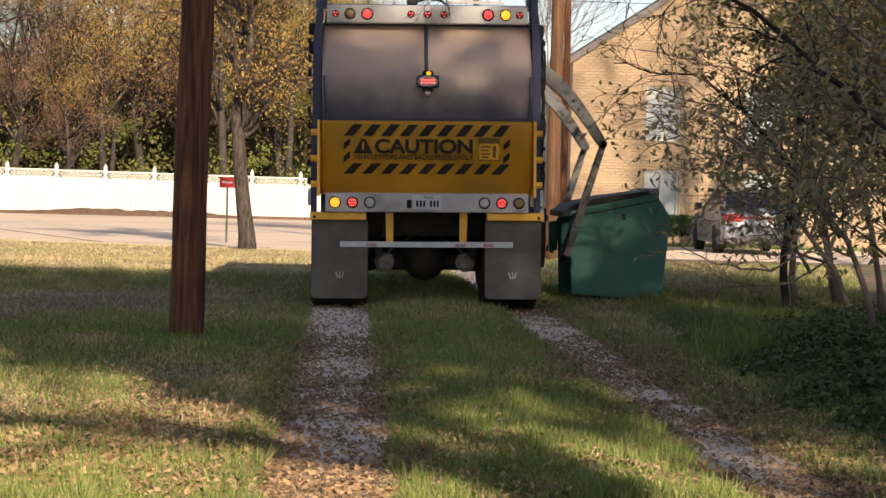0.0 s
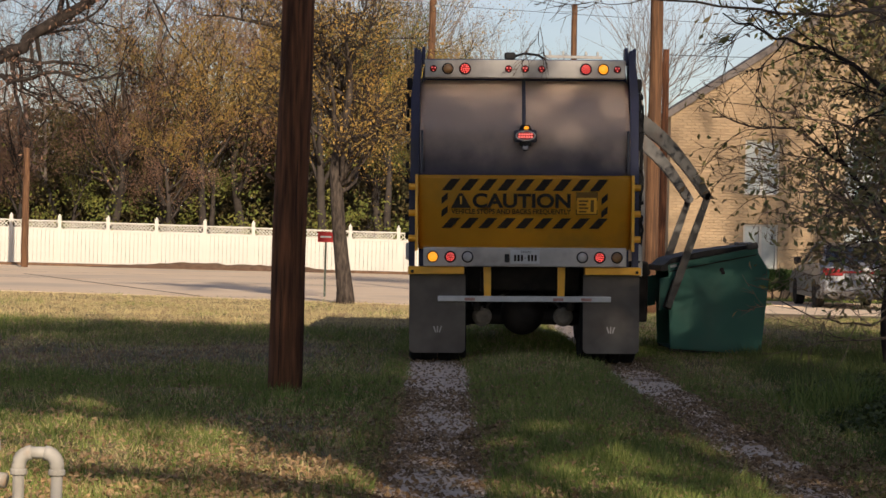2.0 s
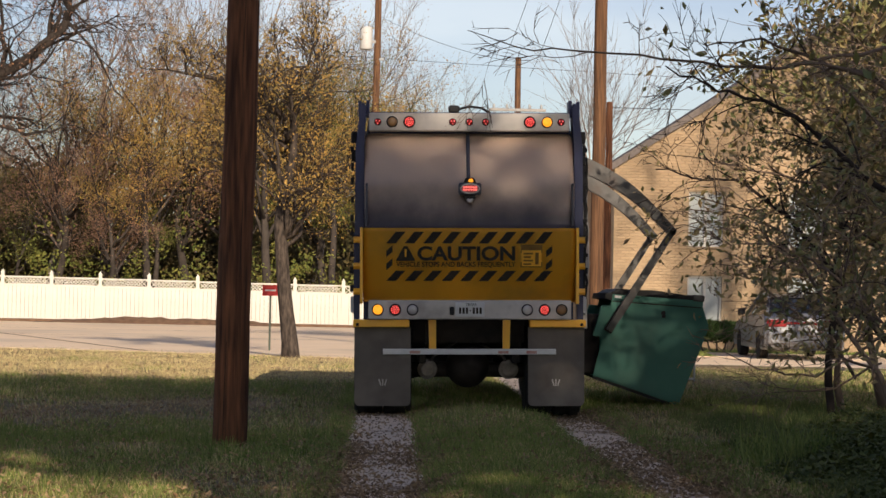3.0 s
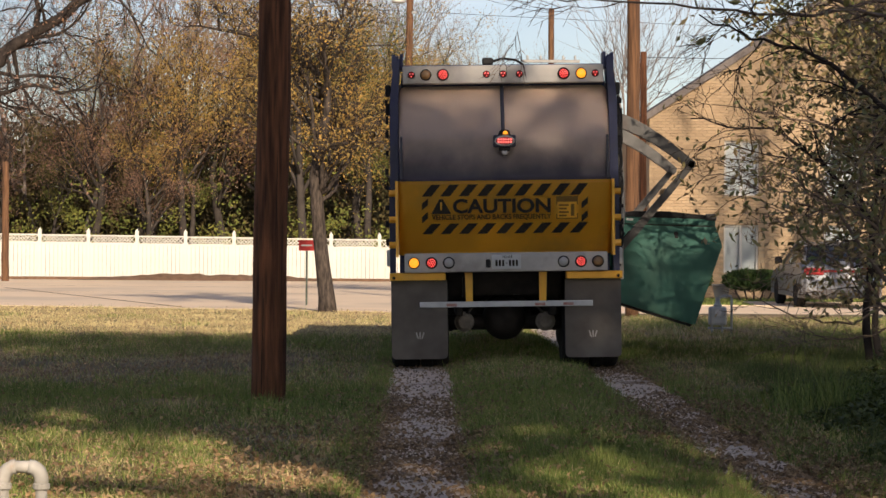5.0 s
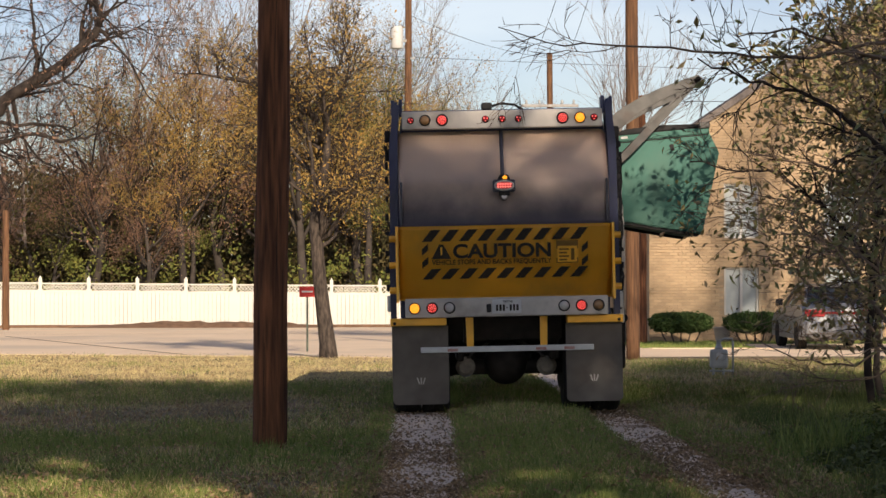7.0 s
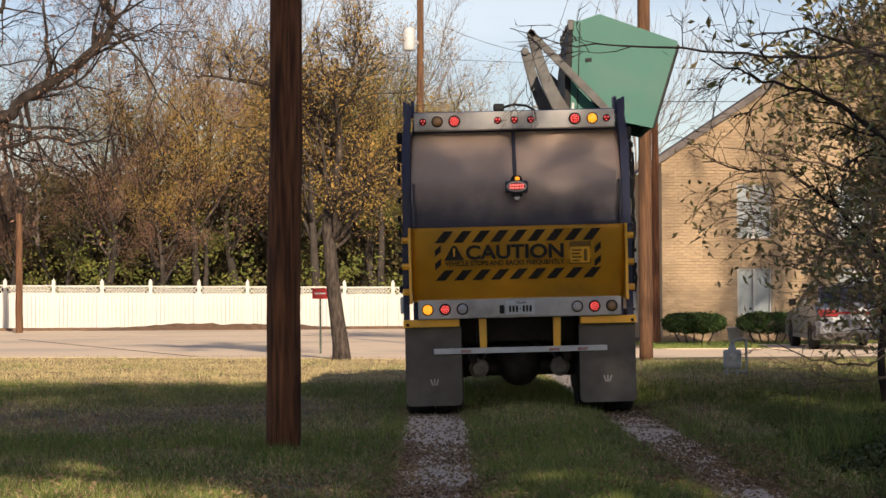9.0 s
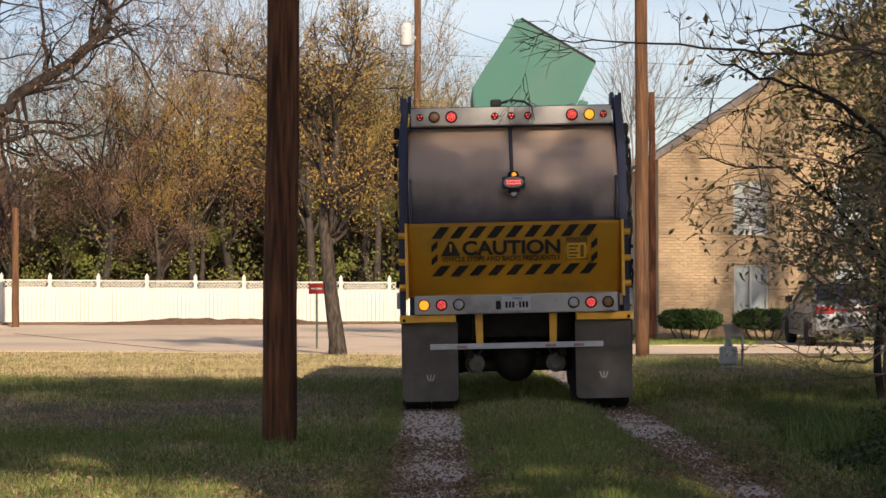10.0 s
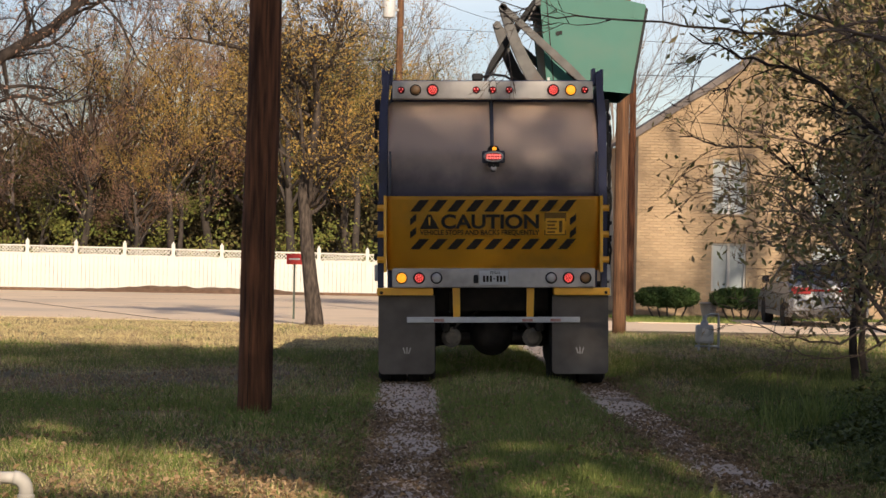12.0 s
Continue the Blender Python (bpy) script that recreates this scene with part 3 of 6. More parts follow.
# ---- white vinyl fence with lattice tops ----
def build_fence():
    fence = thing("fence", "white vinyl privacy fence with lattice tops, sunlit", "fence")
    pitch = 1.828
    line = lambda i: (-14.5 + 1.828 * (i - 1), 86.0, -0.03 - 0.017 * (i - 1))
    post = None
    for i in range(-9, 14):
        x, y, z = line(i)
        bm = box(-0.064, 0.064, -0.064, 0.064, -0.3, 1.86, 0.006)
        if post is None:
            cap = lathe([(0.095, 1.86), (0.095, 1.89), (0.055, 1.915), (0.012, 1.985)], 4)
            bmesh.ops.rotate(cap, cent=(0, 0, 0), matrix=Matrix.Rotation(radians(45), 3, "Z"), verts=cap.verts)
            post = (part("post", bm, M["vinyl"], fence), part("cap", cap, M["vinyl"], None))
            post[1].parent = post[0]
            p0 = post[0]
            p0.location = (x, y, z)
        else:
            bm.free()
            p = new("post", p0.data)
            p.parent, p.location = fence, (x, y, z)
            c = new("cap", post[1].data)
            c.parent = p
    # one panel: grooved boards, rails, lattice of crossing slats
    w = pitch - 0.12
    nb = 11
    bd = part("board", box(-w / nb / 2 + 0.005, w / nb / 2 - 0.005, -0.02, 0.02, 0.06, 1.38, 0.003), M["vinyl"], fence)
    rl = [part("rail", box(-w / 2, w / 2, -0.035, 0.035, z0, z1, 0.005), M["vinyl"], fence) for z0, z1 in ((0.03, 0.13), (1.36, 1.44), (1.68, 1.73))]
    lat = bmesh.new()
    n = 13
    for k in range(-3, n):
        for s in (-1, 1):
            xa = -w / 2 + k * w / n
            xb = xa + 0.25
            if s < 0:
                xa, xb = xb, xa
            a, b = Vector((xa, 0.008 * s, 1.44)), Vector((xb, 0.008 * s, 1.68))
            if min(a.x, b.x) < -w / 2 or max(a.x, b.x) > w / 2:
                continue
            d = (b - a).normalized()
            nn = Vector((-d.z, 0, d.x)) * 0.014
            vs = [lat.verts.new(v) for v in (a - nn, b - nn, b + nn, a + nn)]
            f = lat.faces.new(vs)
            r = bmesh.ops.extrude_face_region(lat, geom=[f])
            bmesh.ops.translate(lat, vec=(0, 0.006, 0), verts=[v for v in r["geom"] if isinstance(v, bmesh.types.BMVert)])
    lattice = part("lattice", lat, M["vinyl"], fence)
    first = [(bd, -w / 2 + (k + 0.5) * w / nb) for k in range(nb)] + [(r, 0.0) for r in rl] + [(lattice, 0.0)]
    used = set()
    for i in range(-9, 13):
        a, b = Vector(line(i)), Vector(line(i + 1))
        m = Matrix.Translation((a + b) / 2) @ pose(0, 0, 0, 0, 0, math.degrees(math.atan2(b.y - a.y, b.x - a.x)))
        for o, dx in first:
            q = new(o.name.split(".")[0], o.data) if o in used else o
            used.add(o)
            q.parent, q.matrix_basis = fence, m @ pose(dx, 0, 0)
    return fence


build_fence()


# ---- the brick flats ----
def build_flats():
    fx, fy = 5.80, 59.0
    half, eave, pitch = 7.6, 4.74, 0.665
    wins = [(1.95, 0.70, 0.90, 1.24), (1.95, 2.70, 0.90, 1.42), (4.55, 0.70, 0.90, 1.24), (4.55, 2.70, 0.90, 1.42)]
    flats = thing("apartment_house", "two-storey tan brick apartment house with a gable", "house", at=pose(fx, fy, 0))
    top = lambda x: eave + pitch * min(x, 2 * half - x)
    # backing wall with openings: cells between all window edges
    xs = sorted({0.0, half, 2 * half} | {w[0] for w in wins} | {w[0] + w[2] for w in wins})
    zs = sorted({-0.2, eave} | {w[1] for w in wins} | {w[1] + w[3] for w in wins})
    bm = bmesh.new()
    for i in range(len(xs) - 1):
        for j in range(len(zs) - 1):
            cx, cz = (xs[i] + xs[i + 1]) / 2, (zs[j] + zs[j + 1]) / 2
            if not any(w[0] < cx < w[0] + w[2] and w[1] < cz < w[1] + w[3] for w in wins):
                add_box(bm, xs[i], xs[i + 1], 0.02, 0.3, zs[j], zs[j + 1])
    part("front_wall", bm, M["mortar"], flats)
    part("gable_wall", prism([(0, eave), (2 * half, eave), (half, eave + pitch * half)], 0.02, 0.3), M["mortar"], flats)
    part("side_wall", box(0, 0.3, 0.3, 14, -0.2, eave), M["brick"], flats)
    part("side_wall", box(2 * half - 0.3, 2 * half, 0.3, 14, -0.2, eave), M["brick"], flats)
    part("back_wall", box(0, 2 * half, 14, 14.3, -0.2, eave), M["brick"], flats)
    for s in (0, 1):
        a, b = (-0.14, eave - 0.087) if s == 0 else (2 * half + 0.14, eave - 0.087), (half, eave + pitch * half + 0.0)
        part("roof_slope", prism([(a[0], a[1] + 0.03), (b[0], b[1] + 0.03), (b[0], b[1] + 0.13), (a[0], a[1] + 0.13)], -0.06, 14.5), M["shingle"], flats)
        part("barge_board", prism([(a[0], a[1] - 0.06), (b[0], b[1] - 0.06), (b[0], b[1] + 0.10), (a[0], a[1] + 0.10)], -0.10, -0.065), M["shingle"], flats, "weathered grey barge board")
    # window units
    for x, z, w, h in wins:
        win = part("window", box(x + 0.03, x + w - 0.03, 0.20, 0.23, z + 0.03, z + h - 0.03), M["blind"], flats, "window with pale slatted blinds")
        fr = bmesh.new()
        for b in ((x, x + w, z, z + 0.05), (x, x + w, z + h - 0.05, z + h), (x, x + 0.05, z + 0.05, z + h - 0.05), (x + w - 0.05, x + w, z + 0.05, z + h - 0.05),
                  (x + w * 0.46, x + w * 0.54, z + 0.05, z + h - 0.05)):
            add_box(fr, b[0], b[1], 0.09, 0.19, b[2], b[3], 0.006)
        part("window_frame", fr, M["trim"], win)
        part("window_sill", box(x - 0.04, x + w + 0.04, -0.05, 0.14, z - 0.06, z - 0.003, 0.008), M["mortar"], win)
        sl = bmesh.new()
        k = z + 0.09
        while k < z + h - 0.08:
            add_box(sl, x + 0.06, x + w * 0.455, 0.165, 0.195, k, k + 0.028)
            add_box(sl, x + w * 0.545, x + w - 0.06, 0.165, 0.195, k, k + 0.028)
            k += 0.055
        part("blind_slats", sl, M["blind"], win)
    # bricks: the nearest visible ones as pieces, the rest joined
    bl, bh, gap = 0.205, 0.066, 0.010
    piece = mesh_of("brick", [(0.005, 0.004, 0.004), (bl - 0.005, 0.004, 0.004), (bl - 0.005, 0.004, bh - 0.004), (0.005, 0.004, bh - 0.004),
                              (0, 0.02, 0), (bl, 0.02, 0), (bl, 0.02, bh), (0, 0.02, bh)],
                    [(0, 1, 2, 3), (4, 5, 1, 0), (5, 6, 2, 1), (6, 7, 3, 2), (7, 4, 0, 3)], M["brick_piece"])
    V, F, singles, row, z = [], [], 0, 0, -0.1
    rg = random.Random(4)
    while z + bh < eave + pitch * half:
        x = -bl / 2 if row % 2 else 0.0
        while x < 9.2:
            x0, x1 = max(x, 0.0), x + bl
            if z + bh < top(max(x0, 0.02)) and x1 - x0 > 0.05 and not any(w[0] - 0.005 < x1 and x0 < w[0] + w[2] + 0.005 and w[1] - 0.06 < z + bh and z < w[1] + w[3] + 0.005 for w in wins):
                if x1 - x0 > bl - 0.001 and singles < 300 and 0.3 < x < 2.0 and 1.0 < z < 4.5:
                    o = new("brick", piece)
                    o.parent, o.location = flats, (x0, rg.uniform(-0.002, 0.002), z)
                    singles += 1
                else:
                    n, dy = len(V), rg.uniform(-0.002, 0.002)
                    V += [(x0 + 0.005, 0.004 + dy, z + 0.004), (x1 - 0.005, 0.004 + dy, z + 0.004), (x1 - 0.005, 0.004 + dy, z + bh - 0.004), (x0 + 0.005, 0.004 + dy, z + bh - 0.004),
                          (x0, 0.0195, z), (x1, 0.0195, z), (x1, 0.0195, z + bh), (x0, 0.0195, z + bh)]
                    F += [(n, n + 1, n + 2, n + 3), (n + 4, n + 5, n + 1, n), (n + 5, n + 6, n + 2, n + 1), (n + 6, n + 7, n + 3, n + 2), (n + 7, n + 4, n, n + 3)]
            x += bl + gap
        z += bh + gap
        row += 1
    tagged(part("brickwork", mesh_of("brickwork", V, F, M["brick"]), None, flats), kind="stuff")
    return flats


build_flats()


# ---- plants ----
def grow(rg, p, d, length, r, level, spec, V, F, tips, thin=0.004):
    """A limb with its side limbs. spec per level: count, length ratio, spread, segments, sides, wander, lift."""
    count, ratio, spread, segs, sides, wander, lift = spec[level]
    pts, rads, p, d = [p], [r], Vector(p), Vector(d).normalized()
    for i in range(segs):
        d = (d + Vector((rg.gauss(0, wander), rg.gauss(0, wander), rg.gauss(0, wander) + lift))).normalized()
        p = p + d * (length / segs)
        pts.append(p)
        rads.append(r * (1 - 0.72 * (i + 1) / segs))
    if level == 0:
        rads[0] *= 1.25
    tube(V, F, pts, rads, sides)
    if level + 1 >= len(spec):
        tips.append((pts[-1], d))
        tips.append((pts[len(pts) // 2], d))
        return
    for k in range(count):
        f = rg.uniform(0.35 if level == 0 else 0.2, 1.0)
        i = min(int(f * segs), segs - 1)
        q = Vector(pts[i]).lerp(Vector(pts[i + 1]), f * segs - i)
        base = (Vector(pts[i + 1]) - Vector(pts[i])).normalized()
        side = Vector((rg.gauss(0, 1), rg.gauss(0, 1), rg.gauss(0, 0.7)))
        side = (side - base * side.dot(base)).normalized()
        nd = base * math.cos(spread) + side * math.sin(spread)
        grow(rg, q, nd, length * ratio * rg.uniform(0.65, 1.2), max(rads[i] * 0.55, thin), level + 1, spec, V, F, tips, thin)


def leaf_cloud(rg, tips, per_tip, size, spread, material, name="crown"):
    V, F = [], []
    for p, d in tips:
        many = per_tip * (0.25 + 1.5 * rg.random() ** 1.4) if per_tip >= 5 else per_tip
        for _ in range(int(many) + (rg.random() < many % 1)):
            c = Vector(p) + Vector((rg.gauss(0, spread), rg.gauss(0, spread), rg.gauss(0, spread)))
            u = Vector((rg.gauss(0, 1), rg.gauss(0, 1), rg.gauss(0, 1))).normalized()
            w = u.cross(Vector((rg.gauss(0, 1), rg.gauss(0, 1), rg.gauss(0, 1)))).normalized()
            s, n = size * rg.uniform(0.6, 1.35), len(V)
            f = u.cross(w) * s * 0.18
            V += [c - u * s, c - w * s * 0.42 + f, c + u * s, c + w * s * 0.42 + f]
            F += [(n, n + 1, n + 2), (n, n + 2, n + 3)]
    return mesh_of(name, V, F, material)


def tree(name, label, seed, at, height, r, spec, leaves, per_tip, size, spread, bark="bark", group="", lean=(0.0, 0.0), category="tree", bare_below=0.0, thin=0.004, clump=0.0):
    rg = random.Random(seed)
    V, F, tips = [], [], []
    grow(rg, (0, 0, -0.15), (lean[0], lean[1], 1), height, r, 0, spec, V, F, tips, thin)
    ob = thing(name, label, category, group, at=at)
    part("trunk", mesh_of("trunk", V, F, M[bark], True), None, ob)
    if leaves:
        tips = [q for q in tips if q[0].z > bare_below or rg.random() < 0.08]
        if clump:
            tips = [q for q in tips if noise.noise(q[0] * 0.85 + Vector((seed * 7.0, 0, 0))) > clump - 0.25 * rg.random()]
        part("crown", leaf_cloud(rg, tips, per_tip, size, spread, M[leaves]), None, ob)
    return ob


WOOD = [(11, 0.55, 0.75, 9, 8, 0.10, 0.05), (7, 0.48, 0.6, 6, 5, 0.14, 0.06), (6, 0.45, 0.6, 4, 3, 0.16, 0.05), (3, 0.55, 0.5, 2, 3, 0.15, 0.03)]
BARE = [(12, 0.60, 0.6, 9, 8, 0.10, 0.06), (8, 0.50, 0.5, 6, 5, 0.13, 0.09), (6, 0.50, 0.5, 4, 3, 0.13, 0.09), (4, 0.6, 0.4, 2, 3, 0.12, 0.06)]
kinds = [
    tree("tree", "tree with golden autumn leaves behind the fence", 1, pose(-10, 93, 0), 8.0, 0.2, WOOD, "leaf_gold", 30, 0.040, 0.26, "wood_bark", group="trees behind the fence", thin=0.010, clump=-0.04),
    tree("tree", "tree with rust-brown autumn leaves behind the fence", 2, pose(-14, 94, 0), 7.6, 0.2, WOOD, "leaf_rust", 26, 0.042, 0.28, "wood_bark", group="trees behind the fence", thin=0.010, clump=-0.04),
    tree("tree", "tall nearly bare grey-brown tree behind the fence", 3, pose(-12, 99, 0), 10.2, 0.24, BARE, "leaf_rust", 1.6, 0.045, 0.25, "twig", group="trees behind the fence", thin=0.011),
    tree("tree", "tree with olive-green and yellow leaves behind the fence", 4, pose(-6.5, 95, 0), 7.4, 0.2, WOOD, "leaf_green", 28, 0.040, 0.26, "wood_bark", group="trees behind the fence", thin=0.010, clump=-0.04),
]
rg = random.Random(21)
for k, x, y, s in ((1, -17.5, 92, 1.0), (0, -5.0, 92, 1.12), (1, -8.2, 96, 1.12), (2, -17, 101, 1.15), (2, -7, 100, 1.02), (0, -3.0, 97, 1.05), (0, -1.0, 95, 1.0),
                   (3, -20.5, 95, 1.0), (1, -23, 98, 1.2), (2, -22, 103, 1.1), (2, -3.6, 104, 0.95), (2, 1.0, 104, 0.84), (2, 2.3, 108, 0.78), (2, 3.2, 112, 0.68), (0, -12.2, 97, 1.15),
                   (3, -2.2, 93, 1.0), (3, -9.5, 94, 0.75), (3, -15.6, 95, 0.8), (1, -26, 94, 1.0), (0, -29, 97, 1.1), (1, -11.4, 92.5, 0.7), (1, -16, 108, 1.1), (2, -10, 110, 1.2), (1, -6, 108, 1.15), (0, -1.5, 109, 1.0), (2, -20, 110, 1.25), (1, -25, 109, 1.2), (3, -13, 112, 1.1),
                   (1, -9.0, 113, 1.1), (0, -18, 114, 1.1), (3, -4, 113, 1.0), (2, -14.5, 97, 1.1), (1, -19.2, 97.5, 1.0), (2, -0.3, 106, 0.9)):
    s *= 0.72 if x < -15 else 1.0
    copy_thing(kinds[k], pose(x, y, 0, 0, 0, rg.uniform(0, 360)) @ Matrix.Diagonal((s, s, s, 1)))
# undergrowth that fills the space behind the fence, sunlit in front, deep shade put into darker leaf colour
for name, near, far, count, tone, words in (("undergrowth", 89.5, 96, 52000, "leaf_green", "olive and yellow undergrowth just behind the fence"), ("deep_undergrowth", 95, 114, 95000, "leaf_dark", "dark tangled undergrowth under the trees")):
    V, F = [], []
    for _ in range(count):
        x, y = rg.uniform(-36, 9), near + (far - near) * rg.random() ** 0.7
        z = abs(rg.gauss(0, 1.0)) * (1.45 + 0.14 * (y - 90) + 1.5 * noise.noise((x * 0.35, y * 0.3, 4)))
        if z > (7.2 if x < -3.5 else 5.6 if x < -1.5 else 3.6) + 0.9 * noise.noise((x * 0.6, y * 0.4, 9)):
            continue
        if tone == "leaf_green" and noise.noise((x * 0.9, y * 0.5, z * 1.0)) < 0.10:
            continue
        c, n, s = Vector((x, y, z)), len(V), rg.uniform(0.045, 0.09) + 0.008 * max(y - 93, 0)
        u = Vector((rg.gauss(0, 1), rg.gauss(0, 1), rg.gauss(0, 1))).normalized()
        w = u.orthogonal().normalized()
        V += [c - u * s, c - w * s * 0.6, c + u * s, c + w * s * 0.6]
        F.append((n, n + 1, n + 2, n + 3))
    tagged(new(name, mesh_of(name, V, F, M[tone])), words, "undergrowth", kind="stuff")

# the pruned tree at the road's edge, with a clean trunk and upright shoots
def street_tree():
    rg = random.Random(8)
    V, F, tips = [], [], []
    trunk = [(0.06, 0, -0.2), (0.03, 0, 0.3), (-0.05, 0, 0.9), (-0.12, 0.02, 1.5), (-0.17, 0.0, 2.1), (-0.22, 0, 2.7), (-0.16, 0.03, 3.2), (-0.02, 0, 3.8), (0.04, -0.05, 4.4), (-0.08, 0, 5.2), (-0.02, 0.05, 6.0)]
    tube(V, F, trunk, [0.21, 0.165, 0.145, 0.135, 0.13, 0.12, 0.10, 0.085, 0.07, 0.055, 0.03], 12)
    spec = [(9, 0.46, 0.75, 8, 7, 0.2, 0.05), (6, 0.55, 0.65, 5, 4, 0.22, 0.05), (5, 0.55, 0.45, 3, 3, 0.15, 0.08), (3, 0.6, 0.4, 2, 3, 0.15, 0.03)]
    for k in range(17):
        a, z = 6.283 * k / 7 + rg.uniform(-0.3, 0.3), rg.uniform(2.0, 5.4)
        out = rg.uniform(0.5, 1.3)
        grow(rg, (-0.12, 0, z), (out * math.cos(a), out * math.sin(a), rg.uniform(0.3, 1.1)), rg.uniform(1.3, 2.5), rg.uniform(0.028, 0.055), 0, spec, V, F, tips, 0.006)
    side_limb = [(-0.15, 0, 4.7), (-0.6, 0, 5.2), (-1.33, 0, 5.45), (-1.78, 0, 5.55), (-2.15, 0, 5.6), (-2.5, 0, 5.66)]
    tube(V, F, side_limb, [0.06, 0.055, 0.05, 0.045, 0.03, 0.014], 7)
    for q in side_limb[1:]:
        for _ in range(3):
            grow(rg, q, (rg.gauss(-0.4, 0.5), rg.gauss(0, 0.6), rg.gauss(0.4, 0.6)), rg.uniform(0.5, 1.1), 0.018, 1, spec, V, F, tips, 0.006)
    ob = thing("street_tree", "grey-barked street tree with thin yellow leaves", "tree", at=pose(-1.97, 45.3, 0))
    part("trunk", mesh_of("trunk", V, F, M["bark"], True), None, ob)
    part("crown", leaf_cloud(rg, tips, 0.8, 0.036, 0.12, M["leaf_gold"]), None, ob)


street_tree()
# large old tree whose limbs reach in from the side
def old_tree():
    rg = random.Random(15)
    V, F, tips = [], [], []
    spec = [(5, 0.5, 0.7, 7, 5, 0.20, 0.0), (5, 0.5, 0.6, 5, 4, 0.20, -0.03), (4, 0.55, 0.6, 4, 3, 0.2, -0.06), (2, 0.6, 0.5, 3, 3, 0.2, -0.06)]
    limbs = [([(-19.5, 0, -0.2), (-18.6, 0, 2.4), (-16.4, 0.2, 4.6), (-14.6, 0, 5.9), (-13.4, 0, 6.77), (-12.7, 0, 7.37), (-11.35, 0, 8.2), (-10.57, 0, 8.93), (-10.05, 0, 9.36), (-9.96, 0, 9.8), (-10.15, 0, 10.5), (-10.0, 0, 11.6)], 0.28),
             ([(-16.2, 0.2, 4.8), (-15.2, 0.3, 7.4), (-14.3, 0.3, 8.6), (-13.5, 0.4, 10.2), (-13.0, 0.4, 11.5)], 0.16),
             ([(-14.4, 0.1, 6.0), (-13.2, -0.5, 5.9), (-11.8, -0.8, 6.1), (-10.6, -0.9, 5.9), (-9.6, -1, 6.2)], 0.09),
             ([(-10.05, 0, 9.36), (-9.7, 0.1, 9.3), (-9.4, 0.2, 9.27), (-8.8, 0.2, 9.05)], 0.06),
             ([(-11.9, 0, 7.9), (-11.95, 0.2, 8.7), (-12.05, 0.3, 9.4), (-12.3, 0.3, 11.2)], 0.10)]
    for pts, r in limbs:
        n = len(pts)
        fine = []
        for i in range(n - 1):
            for k in range(3):
                fine.append(Vector(pts[i]).lerp(Vector(pts[i + 1]), k / 3) + Vector((rg.gauss(0, 0.05), rg.gauss(0, 0.05), rg.gauss(0, 0.05))))
        fine.append(Vector(pts[-1]))
        rads = [r * (1 - 0.75 * i / (len(fine) - 1)) for i in range(len(fine))]
        tube(V, F, fine, rads, 9)
        for i in range(6 if r > 0.3 else 2, len(fine)):
            for k in range(1 if i % 3 else 2):
                grow(rg, fine[i], (rg.gauss(0.3, 0.8), rg.gauss(0, 0.8), rg.gauss(0.25, 0.7)), rg.uniform(1.2, 3.4), rads[i] * 0.42, 0, spec, V, F, tips)
    ob = thing("old_tree", "old leaning bare tree with thick dark limbs", "tree", at=pose(0, 85, -0.28) @ Matrix.Diagonal((1.214, 1.214, 1.214, 1)))
    part("trunk", mesh_of("trunk", V, F, M["dark_bark"], True), None, ob)
    part("crown", leaf_cloud(rg, tips, 0.15, 0.06, 0.15, M["leaf_rust"]), None, ob)


old_tree()
tree("bare_tree", "small bare tree beside the poles", 31, pose(5.1, 72, 0), 6.6, 0.11, BARE, "", 0, 0.1, 0.1, bark="twig", thin=0.008)
# unseen trees added off to the side, so their crowns dapple the flats' wall
SHADE = [(13, 0.36, 0.6, 9, 8, 0.08, 0.06), (8, 0.5, 0.5, 6, 5, 0.13, 0.09), (6, 0.5, 0.5, 4, 3, 0.13, 0.09), (4, 0.6, 0.4, 2, 3, 0.12, 0.06)]
shade = tree("shade_tree", "tall thin-leaved tree out of view, added to dapple the flats", 33, pose(16.4, 32, 0), 18.5, 0.34, SHADE, "leaf_gold", 6, 0.10, 0.4, thin=0.025, bare_below=13.0)
copy_thing(shade, pose(12.5, 34.5, 0, 0, 0, 130))


# thicket on the right: many thin stems, tangled twigs and thin leaves
STEM = [(10, 0.40, 0.9, 9, 6, 0.13, 0.01), (8, 0.62, 0.75, 6, 4, 0.24, 0.02), (5, 0.62, 0.8, 4, 3, 0.30, -0.02)]
SPARSE = [(7, 0.42, 0.9, 9, 6, 0.13, 0.01), (6, 0.62, 0.75, 6, 4, 0.24, 0.02), (4, 0.62, 0.8, 4, 3, 0.30, -0.02)]
rg = random.Random(77)
spots = [(5.1, 25.2), (5.9, 24.6), (6.5, 26.0), (6.7, 24.8), (5.95, 27.0), (7.0, 26.2), (6.5, 22.9), (6.8, 23.5), (7.3, 25.0), (5.85, 21.8), (7.4, 23.8), (6.9, 22.2), (7.1, 24.2), (7.5, 26.4), (5.8, 23.4), (6.4, 25.2), (6.65, 24.2), (6.9, 27.4), (7.7, 28.0), (6.4, 23.7), (6.7, 25.4), (7.8, 29.5), (8.4, 31.0), (7.3, 28.6)]
